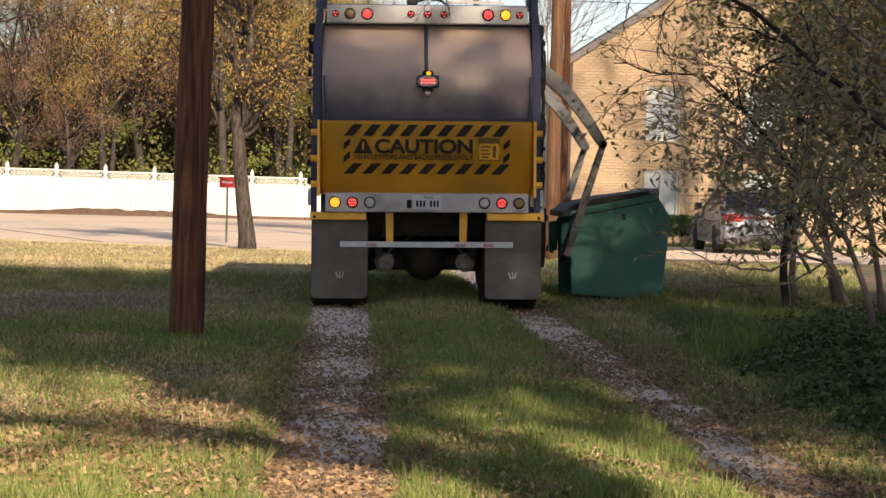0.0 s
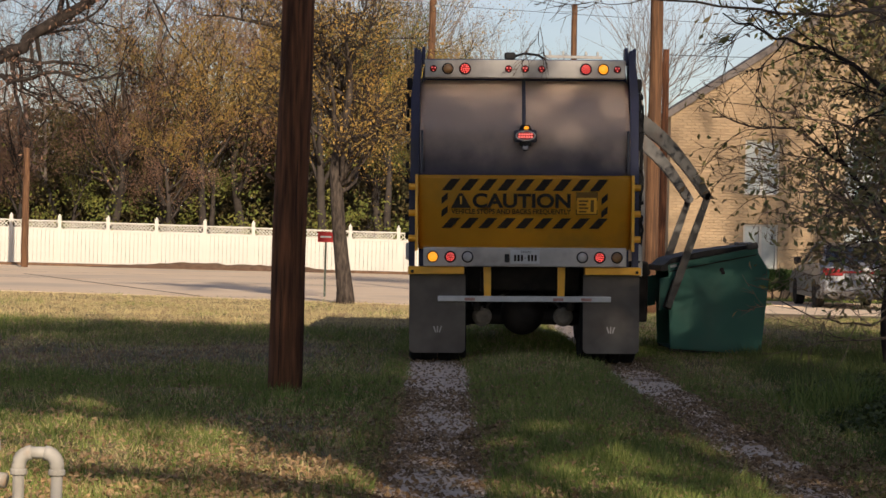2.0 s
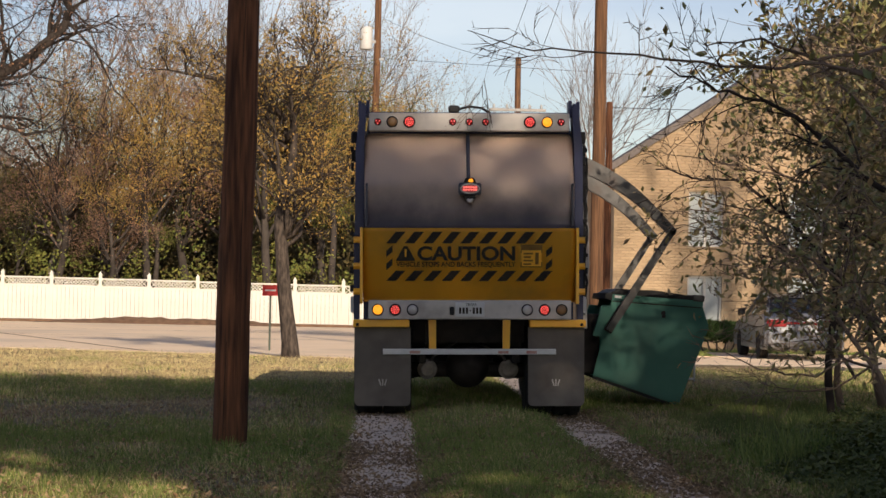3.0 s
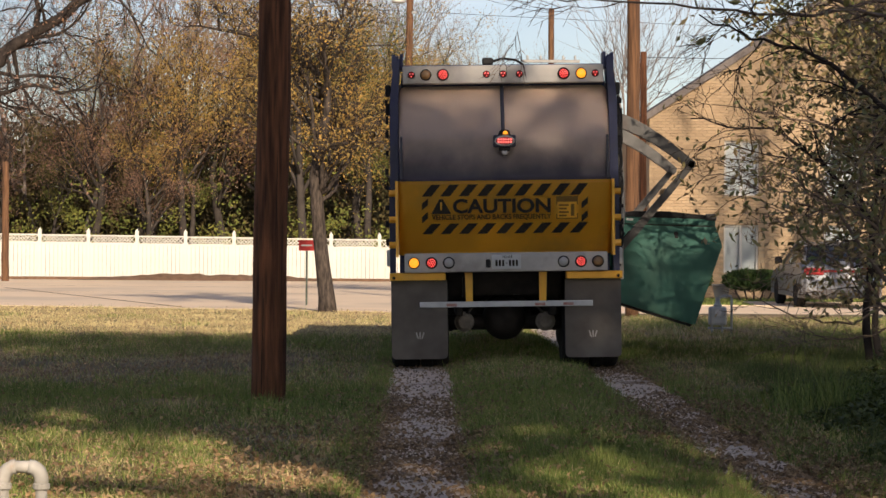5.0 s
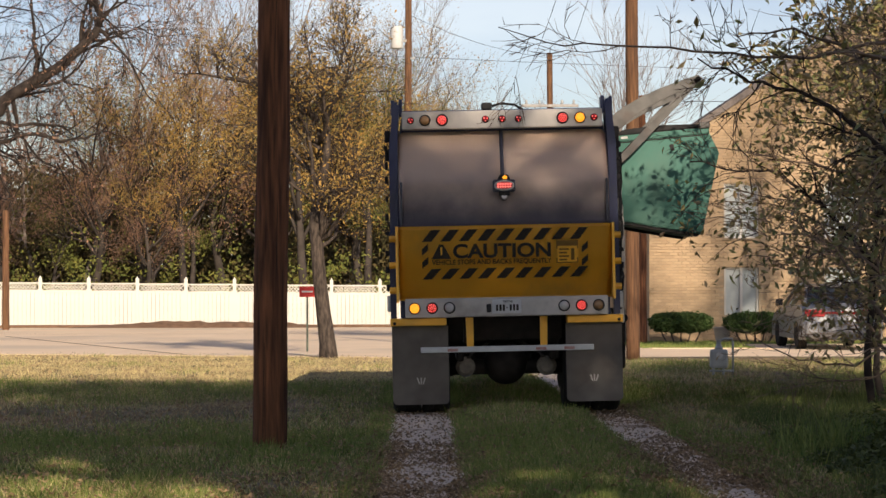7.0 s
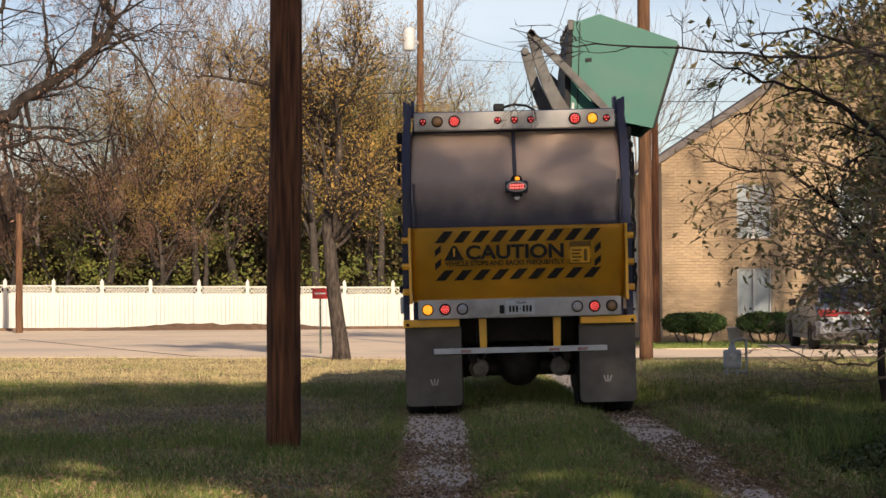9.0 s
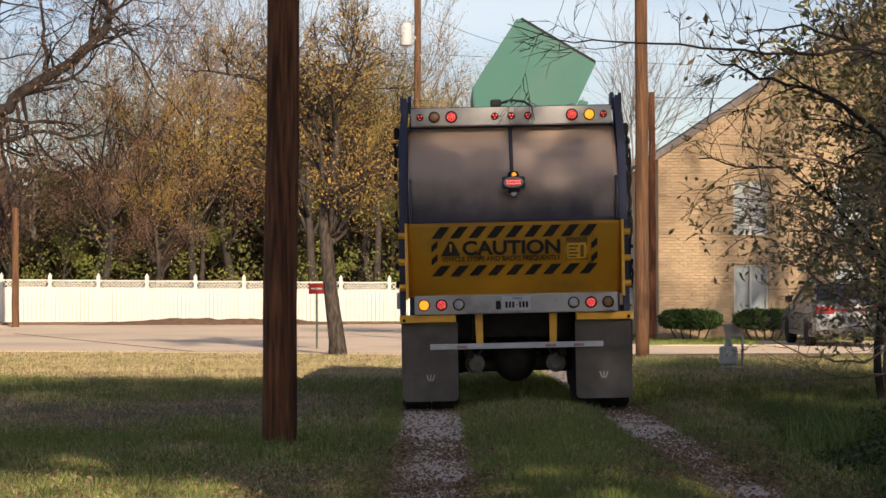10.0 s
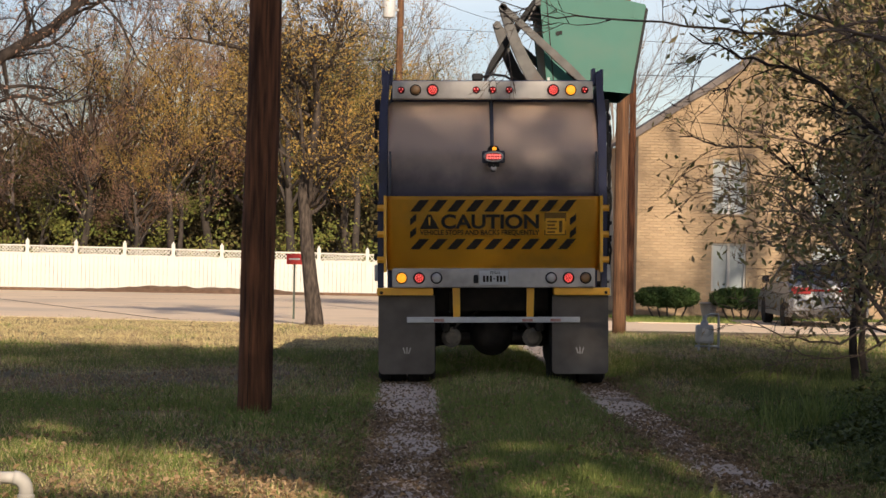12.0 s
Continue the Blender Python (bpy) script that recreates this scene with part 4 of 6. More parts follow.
for k, (x, y) in enumerate(spots):
    tree("thicket_shrub", "tangled shrub with thin bare twigs and dull green leaves", 60 + k, pose(x, y, rise(x, y)), rg.uniform(3.9, 5.2), rg.uniform(0.035, 0.055), SPARSE if x < 6.2 else STEM,
         "leaf_bush", 1.0 if x < 5.9 else 17.0, 0.052, 0.13, "bush_twig", "thicket", (rg.uniform(-0.16, 0.03) if x < 5.9 else rg.uniform(-0.05, 0.12), 0), "shrub", 1.9 if x < 5.9 else 0.4, 0.0085, 0.02 if x < 5.9 else -0.3)
for k, (x, y, h) in enumerate(((4.35, 18.6, 2.0), (4.0, 16.0, 2.2), (4.6, 20.3, 2.4), (4.2, 13.5, 2.4), (4.9, 16.8, 3.2), (4.9, 14.2, 3.4), (5.0, 18.4, 3.2))):
    tree("thicket_shrub", "low dense shrub beside the wheel track", 90 + k, pose(x, y, rise(x, y)), h, 0.035, STEM, "leaf_bush", 5, 0.040, 0.12, "bush_twig", "thicket", (0.08, 0), "shrub", 0.0, 0.006)


# thicket carried on unseen beside and behind the camera, added to shade the track
beside = tree("thicket_shrub", "dense leafy shrub out of view, added to shade the wheel track", 120, pose(4.3, 8.2, 0.03), 3.6, 0.05, STEM, "leaf_bush", 16, 0.055, 0.16, "bush_twig", "thicket", (0.05, 0), "shrub", 0.0, 0.007)
for x, y, a, k in ((4.7, 10.6, 80, 1.0), (5.2, 5.4, 160, 1.15), (4.9, 12.8, 230, 0.9), (5.6, 8.4, 300, 1.2), (6.0, 2.5, 20, 1.3), (4.7, 6.4, 45, 0.8), (4.0, 7.0, 45, 0.58), (4.2, 8.9, 190, 0.55)):
    copy_thing(beside, pose(x, y, rise(x, y), 0, 0, a) @ Matrix.Diagonal((k, k, k, 1)))


def nearer(pts, k):
    """A limb's line drawn in towards the near end of the thicket."""
    return [(x * k, y * k, EYE + (z - EYE) * k) for x, y, z in pts]


def reach_branch(label, pts, r, seed, leaves=0.8, twigs=0.75, bark="bush_twig"):
    """A long thin branch that reaches out over the view, with twigs."""
    rg = random.Random(seed)
    V, F, tips = [], [], []
    fine = []
    for i in range(len(pts) - 1):
        for j in range(4):
            q = Vector(pts[i]).lerp(Vector(pts[i + 1]), j / 4)
            fine.append(q + Vector((rg.gauss(0, 0.012), rg.gauss(0, 0.03), rg.gauss(0, 0.012))))
    fine.append(Vector(pts[-1]))
    rads = [r * (1 - 0.8 * i / (len(fine) - 1)) for i in range(len(fine))]
    tube(V, F, fine, rads, 6)
    sp = [(4, 0.55, 0.7, 5, 4, 0.18, 0.0), (3, 0.55, 0.6, 3, 3, 0.2, 0.0), (2, 0.6, 0.5, 2, 3, 0.2, 0)]
    for i in range(3, len(fine) - 1):
        if rg.random() < twigs:
            d = (fine[i + 1] - fine[i]).normalized() + Vector((rg.gauss(0, 0.5), rg.gauss(0, 0.5), rg.gauss(-0.1, 0.6)))
            grow(rg, fine[i], d, rg.uniform(0.25, 0.8), rads[i] * 0.6, 0, sp, V, F, tips)
    ob = thing("overhanging_branch", label, "branch", "thicket")
    part("limb", mesh_of("limb", V, F, M[bark], True), None, ob)
    part("leaves", leaf_cloud(rg, tips, leaves, 0.046, 0.05, M["leaf_bush"], "leaves"), None, ob)
    return ob


reach_branch("long thin bare branch against the sky", nearer([(5.6, 25.5, 4.2), (4.3, 25.2, 3.92), (3.4, 25.0, 3.9), (2.4, 24.9, 4.02), (1.5, 24.8, 4.0), (0.8, 24.8, 4.2)], 0.72), 0.016, 5, 0.0, 0.3)
reach_branch("thin leafy branch of the thicket", [(5.3, 24.6, 2.4), (4.4, 24.4, 2.62), (3.7, 24.3, 2.75), (3.05, 24.3, 2.85)], 0.02, 6, 0.12, 0.6)
reach_branch("thin leafy branch of the thicket", [(5.2, 25.0, 1.6), (4.5, 24.9, 2.0), (3.9, 24.9, 2.25), (3.2, 24.8, 2.3)], 0.018, 7, 0.12, 0.6)
reach_branch("low bare branch above the weeds", [(5.1, 23.5, 0.95), (4.4, 23.3, 0.55), (3.8, 23.2, 0.62), (3.1, 23.2, 0.95)], 0.016, 9, 0.1)
reach_branch("leafy branch of the thicket", nearer([(5.8, 25.6, 3.1), (5.2, 25.5, 3.6), (4.8, 25.5, 3.95), (4.3, 25.5, 4.2)], 0.72), 0.018, 12, 0.25, 0.5)
reach_branch("low bare branch above the weeds", [(5.2, 23.9, 0.7), (4.7, 23.8, 0.42), (4.2, 23.7, 0.38), (3.7, 23.6, 0.6)], 0.014, 19, 0.05)
reach_branch("thin bare branch of the thicket", [(5.3, 24.9, 1.2), (4.8, 24.8, 1.15), (4.2, 24.7, 1.35), (3.6, 24.6, 1.3)], 0.014, 23, 0.15)

# the thicket's front stem and the limbs that arch out from it
reach_branch("dark upright stem at the front of the thicket", [(4.76, 24.5, -0.1), (4.78, 24.5, 1.0), (4.86, 24.5, 2.0), (4.95, 24.6, 3.1), (4.8, 24.7, 4.3)], 0.05, 41, 0.35, 0.8, "dark_bark")
reach_branch("long arching limb of the thicket with few leaves", [(5.4, 24.6, 0.9), (4.95, 24.5, 1.45), (4.56, 24.5, 1.94), (4.26, 24.5, 2.24), (3.8, 24.5, 2.58), (3.4, 24.5, 2.62), (2.85, 24.5, 2.71)], 0.034, 42, 0.14, 0.9, "dark_bark")
reach_branch("arching leafy limb of the thicket", nearer([(5.9, 24.4, 2.0), (5.2, 24.3, 2.6), (4.6, 24.3, 3.1), (4.0, 24.2, 3.45), (3.46, 24.2, 3.55), (2.9, 24.2, 3.8)], 0.72), 0.028, 43, 0.16, 0.8, "dark_bark")
reach_branch("leafy limb of the thicket", nearer([(5.8, 24.0, 3.2), (5.1, 24.0, 3.7), (4.5, 24.0, 3.85), (3.9, 24.0, 4.1), (3.3, 24.0, 4.0)], 0.72), 0.024, 44, 0.35, 0.8)
reach_branch("pale bare limb of the thicket", [(5.0, 24.2, 0.5), (4.7, 24.1, 0.95), (4.3, 24.1, 1.2), (3.9, 24.0, 1.55), (3.5, 24.0, 1.6)], 0.02, 45, 0.15, 0.8)
reach_branch("thin crooked limb of the thicket", [(4.9, 24.0, 1.5), (4.6, 23.9, 1.75), (4.2, 23.9, 1.8), (3.8, 23.9, 2.1), (3.4, 23.8, 2.05)], 0.02, 46, 0.25, 0.8)

# unseen live oaks added behind the camera, crowns set to shade the lawn
def live_oak(seed, x, y, mid, half):
    rg = random.Random(seed)
    V, F, tips = [], [], []
    spec = [(7, 0.38, 0.7, 8, 8, 0.06, 0.03), (6, 0.55, 0.7, 5, 5, 0.16, 0.02), (4, 0.55, 0.6, 3, 3, 0.2, 0.02)]
    grow(rg, (0, 0, -0.2), (0, 0, 1), 13.5, 0.42, 0, spec, V, F, tips)
    ob = thing("live_oak", "large dense evergreen oak, unseen, added to shade the lawn", "tree", "live oaks", at=pose(x, y, 0))
    part("trunk", mesh_of("trunk", V, F, M["dark_bark"], True), None, ob)
    clumps = []
    while len(clumps) < 1500:
        u = Vector((rg.uniform(-1, 1), rg.uniform(-1, 1), rg.uniform(-1, 1)))
        if u.length < 1 and noise.noise(u * 2.3 + Vector((seed, 0, 0))) > -0.45:
            clumps.append((Vector((u.x * 6.0, u.y * 4.2, mid + u.z * half)), u))
    part("crown", leaf_cloud(rg, clumps, 4, 0.27, 0.35, M["leaf_oak"]), None, ob)
    return ob


for k, x in enumerate((-12, -4.8, 5.0, 10.3, 20)):
    live_oak(70 + k, x, -7 + 0.4 * (-1) ** k, *((13.4, 3.95) if k == 2 else (12.2, 5.2)))


# ---- refuse truck ----
TRUCK = pose(0.885, 24.2, 0.0, 0, -1.1, 0)


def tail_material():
    """Navy panel whose road-dust colour thins towards its foot and paints in the sky's reflection."""
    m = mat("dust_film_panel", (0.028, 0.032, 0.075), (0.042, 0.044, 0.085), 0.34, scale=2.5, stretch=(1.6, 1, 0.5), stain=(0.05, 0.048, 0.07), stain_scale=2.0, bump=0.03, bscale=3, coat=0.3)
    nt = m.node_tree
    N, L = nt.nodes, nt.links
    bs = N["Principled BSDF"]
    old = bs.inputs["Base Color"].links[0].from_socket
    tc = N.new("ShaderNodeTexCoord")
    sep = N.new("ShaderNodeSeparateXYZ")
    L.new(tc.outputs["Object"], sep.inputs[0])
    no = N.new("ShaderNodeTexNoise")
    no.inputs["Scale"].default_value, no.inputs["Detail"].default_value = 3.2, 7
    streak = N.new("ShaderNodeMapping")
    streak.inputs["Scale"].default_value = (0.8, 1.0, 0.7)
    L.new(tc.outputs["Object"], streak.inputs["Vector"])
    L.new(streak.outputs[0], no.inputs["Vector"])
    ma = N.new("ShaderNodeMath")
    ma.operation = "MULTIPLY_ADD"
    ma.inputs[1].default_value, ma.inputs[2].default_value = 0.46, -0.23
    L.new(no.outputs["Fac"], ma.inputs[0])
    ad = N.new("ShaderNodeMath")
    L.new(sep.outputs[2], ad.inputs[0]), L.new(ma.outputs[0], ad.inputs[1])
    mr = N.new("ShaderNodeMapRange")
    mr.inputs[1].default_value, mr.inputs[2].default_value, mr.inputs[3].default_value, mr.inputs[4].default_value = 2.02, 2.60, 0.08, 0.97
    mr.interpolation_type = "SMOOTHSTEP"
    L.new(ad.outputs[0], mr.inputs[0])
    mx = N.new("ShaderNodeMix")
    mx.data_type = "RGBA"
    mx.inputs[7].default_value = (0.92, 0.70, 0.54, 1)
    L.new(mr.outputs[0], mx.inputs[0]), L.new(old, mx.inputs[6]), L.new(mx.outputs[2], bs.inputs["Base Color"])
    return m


def tail_y(z):
    """How far the rounded tailgate stands back at a height."""
    return float(np.interp(z, (1.22, 1.4, 1.7, 2.03, 2.5, 2.85, 3.08), (0.20, 0.12, 0.035, 0.0, 0.06, 0.20, 0.36)))


def curved(x0, x1, z0, z1, material, name, parent, thick=0.05, nz=18, edge=0.06):
    """A plate that follows the tailgate's bulge, its side edges rolled back."""
    bm = bmesh.new()
    xs = [x0, x0 + edge * 0.4, x0 + edge] + [x0 + edge + (x1 - x0 - 2 * edge) * i / 6 for i in range(1, 6)] + [x1 - edge, x1 - edge * 0.4, x1]
    back = [0.05, 0.012, 0] + [0] * 5 + [0, 0.012, 0.05]
    rows = []
    for j in range(nz + 1):
        z = z0 + (z1 - z0) * j / nz
        rows.append([bm.verts.new((x, tail_y(z) + b, z)) for x, b in zip(xs, back)])
    for j in range(nz):
        for i in range(len(xs) - 1):
            bm.faces.new((rows[j][i], rows[j][i + 1], rows[j + 1][i + 1], rows[j + 1][i]))
    bmesh.ops.solidify(bm, geom=list(bm.faces), thickness=thick)
    ob = part(name, bm, material, parent, smooth=True)
    return ob


def lamp(name, parent, x, z, y, r, lens, dots=0, glow="red_lamp", label=""):
    """A round lamp with a rubber bezel; lit ones have a cluster of small diodes."""
    b = lathe([(r * 1.12, 0.0), (r * 1.18, -0.012), (r * 1.02, -0.02), (r, -0.012)], 22, "Y")
    bmesh.ops.translate(b, vec=(x, y, z), verts=b.verts)
    bez = part(name, b, M["black"], parent, label)
    le = lathe([(r * 0.98, -0.010), (r * 0.9, -0.022), (r * 0.5, -0.03), (0.003, -0.032)], 22, "Y")
    bmesh.ops.translate(le, vec=(x, y, z), verts=le.verts)
    part("lens", le, M[lens], bez, smooth=True)
    if dots:
        d = bmesh.new()
        spots = [(0, 0)] if dots > 3 else []
        spots += [(0.55 * r * math.cos(6.283 * k / 3 + 0.5), 0.55 * r * math.sin(6.283 * k / 3 + 0.5)) for k in range(3)] if dots == 3 else \
            [(f * r * math.cos(6.283 * k / n), f * r * math.sin(6.283 * k / n)) for f, n in ((0.4, 6), (0.74, 11)) for k in range(n)]
        for u, v in spots:
            add_cyl(d, (x + u, y - 0.022, z + v), (x + u, y - 0.038, z + v), r * (0.27 if dots == 3 else 0.12), r * 0.09, 8)
        part("diodes", d, M[glow], bez)
    return bez


def stripes(parent, x0, x1, z0, z1, n, slant):
    """A row of slanting dark bars, each a thin plate."""
    pitch = (x1 - x0) / n
    for k in range(n):
        a = x0 + k * pitch
        pts = [(a, z0), (a + pitch * 0.52, z0), (a + pitch * 0.52 + slant, z1), (a + slant, z1)]
        pts = [(min(max(x, x0), x1), z) for x, z in pts]
        bm = bmesh.new()
        f = bm.faces.new([bm.verts.new((x, tail_y(z) - 0.004, z)) for x, z in pts])
        r = bmesh.ops.extrude_face_region(bm, geom=[f])
        bmesh.ops.translate(bm, vec=(0, -0.003, 0), verts=[v for v in r["geom"] if isinstance(v, bmesh.types.BMVert)])
        part("hazard_stripe", bm, M["decal"], parent)


def flat_plate(name, pts, material, parent, lift=0.004, label=""):
    bm = bmesh.new()
    f = bm.faces.new([bm.verts.new((x, tail_y(z) - lift, z)) for x, z in pts])
    r = bmesh.ops.extrude_face_region(bm, geom=[f])
    bmesh.ops.translate(bm, vec=(0, -0.003, 0), verts=[v for v in r["geom"] if isinstance(v, bmesh.types.BMVert)])
    return part(name, bm, material, parent, label)


def wheel(parent, x, y, r, w, n=1):
    """A road wheel with its tread ribs and rim."""
    ty = lathe([(r * 0.58, -w / 2), (r * 0.9, -w / 2), (r * 0.985, -w * 0.42), (r, -w * 0.3), (r, -w * 0.10), (r * 0.975, -w * 0.08), (r * 0.975, w * 0.08),
                (r, w * 0.10), (r, w * 0.3), (r * 0.985, w * 0.42), (r * 0.9, w / 2), (r * 0.58, w / 2)], 36, "X")
    bmesh.ops.translate(ty, vec=(x, y, r), verts=ty.verts)
    wh = part("wheel", ty, M["tyre"], parent, smooth=False)
    rim = lathe([(0.05, -w * 0.3), (r * 0.4, -w * 0.28), (r * 0.57, -w * 0.46), (r * 0.585, -w * 0.4), (r * 0.585, w * 0.4), (r * 0.57, w * 0.46), (r * 0.4, w * 0.2), (0.05, w * 0.2)], 24, "X")
    bmesh.ops.translate(rim, vec=(x, y, r), verts=rim.verts)
    part("rim", rim, M["axle"], wh)
    return wh


def build_truck():
    t = thing("refuse_truck", "navy and yellow side-loading refuse truck with caution decal", "truck", at=TRUCK)
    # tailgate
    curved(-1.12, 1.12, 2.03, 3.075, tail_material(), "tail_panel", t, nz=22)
    yl = curved(-1.135, 1.135, 1.24, 2.026, M["yellow"], "yellow_panel", t)
    yl["label"] = "dirty yellow lower tailgate panel"
    for s in (-1, 1):
        part("tail_rib", box(s * 1.095 - 0.012, s * 1.095 + 0.012, -0.02, 0.03, 2.05, 2.5, 0.005, Matrix.Identity(4)), M["tail_low"], t)
        part("tail_flange", prism([(s * 1.136, 1.22), (s * 1.165, 1.22), (s * 1.165, 2.03), (s * 1.136, 2.03)], 0.0, 0.25), M["yellow"], t)
        up = part("corner_post", prism([(s * 1.13, 1.95), (s * 1.222, 1.95), (s * 1.215, 2.9), (s * 1.165, 3.34), (s * 1.10, 3.34), (s * 1.125, 2.9)], 0.16, 0.5), M["navy"], t)
        cap = bmesh.new()
        for dx, h in ((0.0, 3.40), (0.05, 3.37), (0.085, 3.39)):
            add_box(cap, s * (1.085 + dx) - 0.018, s * (1.085 + dx) + 0.018, 0.2, 0.42, 3.22, h, 0.006)
        part("hinge_block", cap, M["navy"], up)
        for z in (1.35, 1.62, 1.9):
            part("hinge_pin", cyl((s * 1.15, 0.08, z), (s * 1.235, 0.08, z), 0.035, n=12), M["yellow"], t)
        part("side_rail", prism([(s * 1.17, 1.02), (s * 1.235, 1.02), (s * 1.235, 1.98), (s * 1.17, 1.98)], 0.3, 0.42), M["navy"], t)
    part("conduit", cyl((-0.012, 0.30, 3.07), (-0.012, 0.04, 2.52), 0.020, n=10), M["tail_low"], t)
    # light bar along the top edge
    bar = part("light_bar", box(-1.075, 1.075, 0.165, 0.30, 3.068, 3.262, 0.012), M["steel"], t, "grey steel light bar")
    for x, r, lens, dots, glow in ((-0.98, 0.033, "red_lens", 3, "red_lamp"), (-0.826, 0.052, "amber", 0, ""), (-0.643, 0.055, "red_lens", 18, "red_lamp"), (-0.177, 0.034, "red_lens", 3, "red_lamp"),
                                   (0.0, 0.034, "red_lens", 3, "red_lamp"), (0.176, 0.034, "red_lens", 3, "red_lamp"), (0.648, 0.055, "red_lens", 18, "red_lamp"),
                                   (0.835, 0.052, "amber_lit", 0, ""), (0.985, 0.034, "red_lens", 3, "red_lamp")):
        lamp("marker_lamp", bar, x, 3.165, 0.165, r, lens, dots, glow or "red_lamp")
    part("roof_edge", box(-1.09, 1.09, 0.24, 0.34, 3.225, 3.275, 0.015), M["navy"], t)
    # camera and hose on the roof edge
    part("roof_camera", box(-0.22, -0.10, 0.22, 0.32, 3.27, 3.35, 0.02), M["black"], t)
    part("roof_hose", mesh_of("roof_hose", *hose([(-0.12, 0.3, 3.31), (0.0, 0.32, 3.345), (0.14, 0.34, 3.33), (0.24, 0.36, 3.27)], 0.014), M["black"], True), None, t)
    # stop lamp in the middle with its camera
    box_ = part("stop_lamp", box(-0.12, 0.12, -0.085, 0.03, 2.375, 2.505, 0.02), M["tail_low"], t, "boxed centre stop lamp")
    for nm, w, h, y0, y1, tone in (("bezel", 0.108, 0.058, -0.103, -0.083, "steel"), ("lens", 0.094, 0.045, -0.108, -0.100, "red_lens")):
        oval = cyl((0, y1, 0), (0, y0, 0), 1.0, 0.96, 28)
        bmesh.ops.scale(oval, vec=(w, 1, h), verts=oval.verts)
        bmesh.ops.translate(oval, vec=(0, 0, 2.441), verts=oval.verts)
        part(nm, oval, M[tone], box_)
    d = bmesh.new()
    for i in range(6):
        for j in range(2):
            add_cyl(d, (-0.065 + i * 0.026, -0.106, 2.427 + j * 0.028), (-0.065 + i * 0.026, -0.114, 2.427 + j * 0.028), 0.011, 0.008, 8)
    part("diodes", d, M["red_lamp"], box_)
    part("beacon", lathe_at([(0.02, 0), (0.027, 0.008), (0.027, 0.026), (0.018, 0.036), (0.004, 0.04)], (0.01, -0.03, 2.51), 14), M["amber_lit"], box_, smooth=True)
    part("lamp_bracket", prism([(-0.07, 2.50), (0.07, 2.50), (0.045, 2.56), (-0.045, 2.56)], -0.04, 0.06, 0.008), M["under"], box_)
    cb = bmesh.new()
    add_box(cb, -0.06, 0.06, -0.075, -0.02, 2.335, 2.378, 0.012)
    add_cyl(cb, (0.0, -0.05, 2.345), (0.0, -0.055, 2.285), 0.045, 0.022, 14)
    cam_body = part("rear_camera", cb, M["under"], box_)
    part("camera_lens", cyl((0.0, -0.09, 2.325), (0.0, -0.068, 2.32), 0.026, 0.034, 14), M["steel"], cam_body)
    # caution decal
    stripes(t, -0.885, 0.885, 1.862, 1.985, 9, 0.10)
    stripes(t, -0.885, 0.885, 1.462, 1.572, 9, 0.10)
    for x in (-0.885, 0.815):
        for z in (1.61, 1.75):
            flat_plate("hazard_stripe", [(x, z - 0.035), (x + 0.065, z + 0.02), (x + 0.065, z + 0.09), (x, z + 0.035)], M["decal"], t)
    flat_plate("warning_triangle", [(-0.785, 1.675), (-0.575, 1.675), (-0.66, 1.83), (-0.70, 1.83)], M["decal"], t)
    flat_plate("triangle_bar", [(-0.687, 1.715), (-0.673, 1.715), (-0.668, 1.80), (-0.692, 1.80)], M["yellow"], t, 0.009)
    text_mesh("lettering", "CAUTION", 1.04, 0.155, M["decal"], t, -0.035, tail_y(1.75) - 0.016, 1.755, 0.03)
    text_mesh("lettering", "VEHICLE STOPS AND BACKS FREQUENTLY", 1.27, 0.062, M["decal"], t, -0.145, tail_y(1.66) - 0.012, 1.635, 0.012)
    lb = flat_plate("notice", [(0.545, 1.61), (0.775, 1.61), (0.775, 1.85), (0.545, 1.85)], M["faded"], t, 0.003, "small unreadable notice")
    flat_plate("notice_field", [(0.556, 1.62), (0.764, 1.62), (0.764, 1.79), (0.556, 1.79)], M["yellow"], lb, 0.008)
    for k in range(4):
        flat_plate("text_bar", [(0.575, 1.635 + k * 0.037), (0.655 + 0.02 * (k % 2), 1.635 + k * 0.037), (0.655 + 0.02 * (k % 2), 1.652 + k * 0.037), (0.575, 1.652 + k * 0.037)], M["faded"], lb, 0.012)
    flat_plate("text_bar", [(0.70, 1.64), (0.735, 1.64), (0.735, 1.765), (0.70, 1.765)], M["faded"], lb, 0.012)
    # bumper with lamps and plate
    bump = part("bumper", box(-1.075, 1.075, -0.10, 0.16, 1.055, 1.258, 0.014), M["steel"], t, "grey steel bumper")
    for x, lens, dots, glow in ((-0.975, "amber_lit", 0, ""), (-0.79, "red_lens", 18, "red_lamp"), (-0.607, "clear", 0, ""), (0.607, "clear", 0, ""), (0.79, "red_lens", 18, "red_lamp"), (0.972, "amber", 0, "")):
        lamp("tail_lamp", bump, x, 1.157, -0.10, 0.053, lens, dots, glow or "red_lamp")
    pl = part("number_plate", box(-0.155, 0.155, -0.112, -0.101, 1.085, 1.235, 0.004), M["plate"], bump)
    text_mesh("lettering", "TEXAS", 0.11, 0.026, M["decal"], pl, 0.01, -0.112, 1.213, 0.01)
    for k in range(7):
        if k != 3:
            part("text_bar", box(-0.115 + k * 0.036, -0.092 + k * 0.036, -0.116, -0.110, 1.115, 1.18), M["decal"], pl)
    part("text_bar", box(-0.005, 0.012, -0.116, -0.110, 1.142, 1.152), M["decal"], pl)
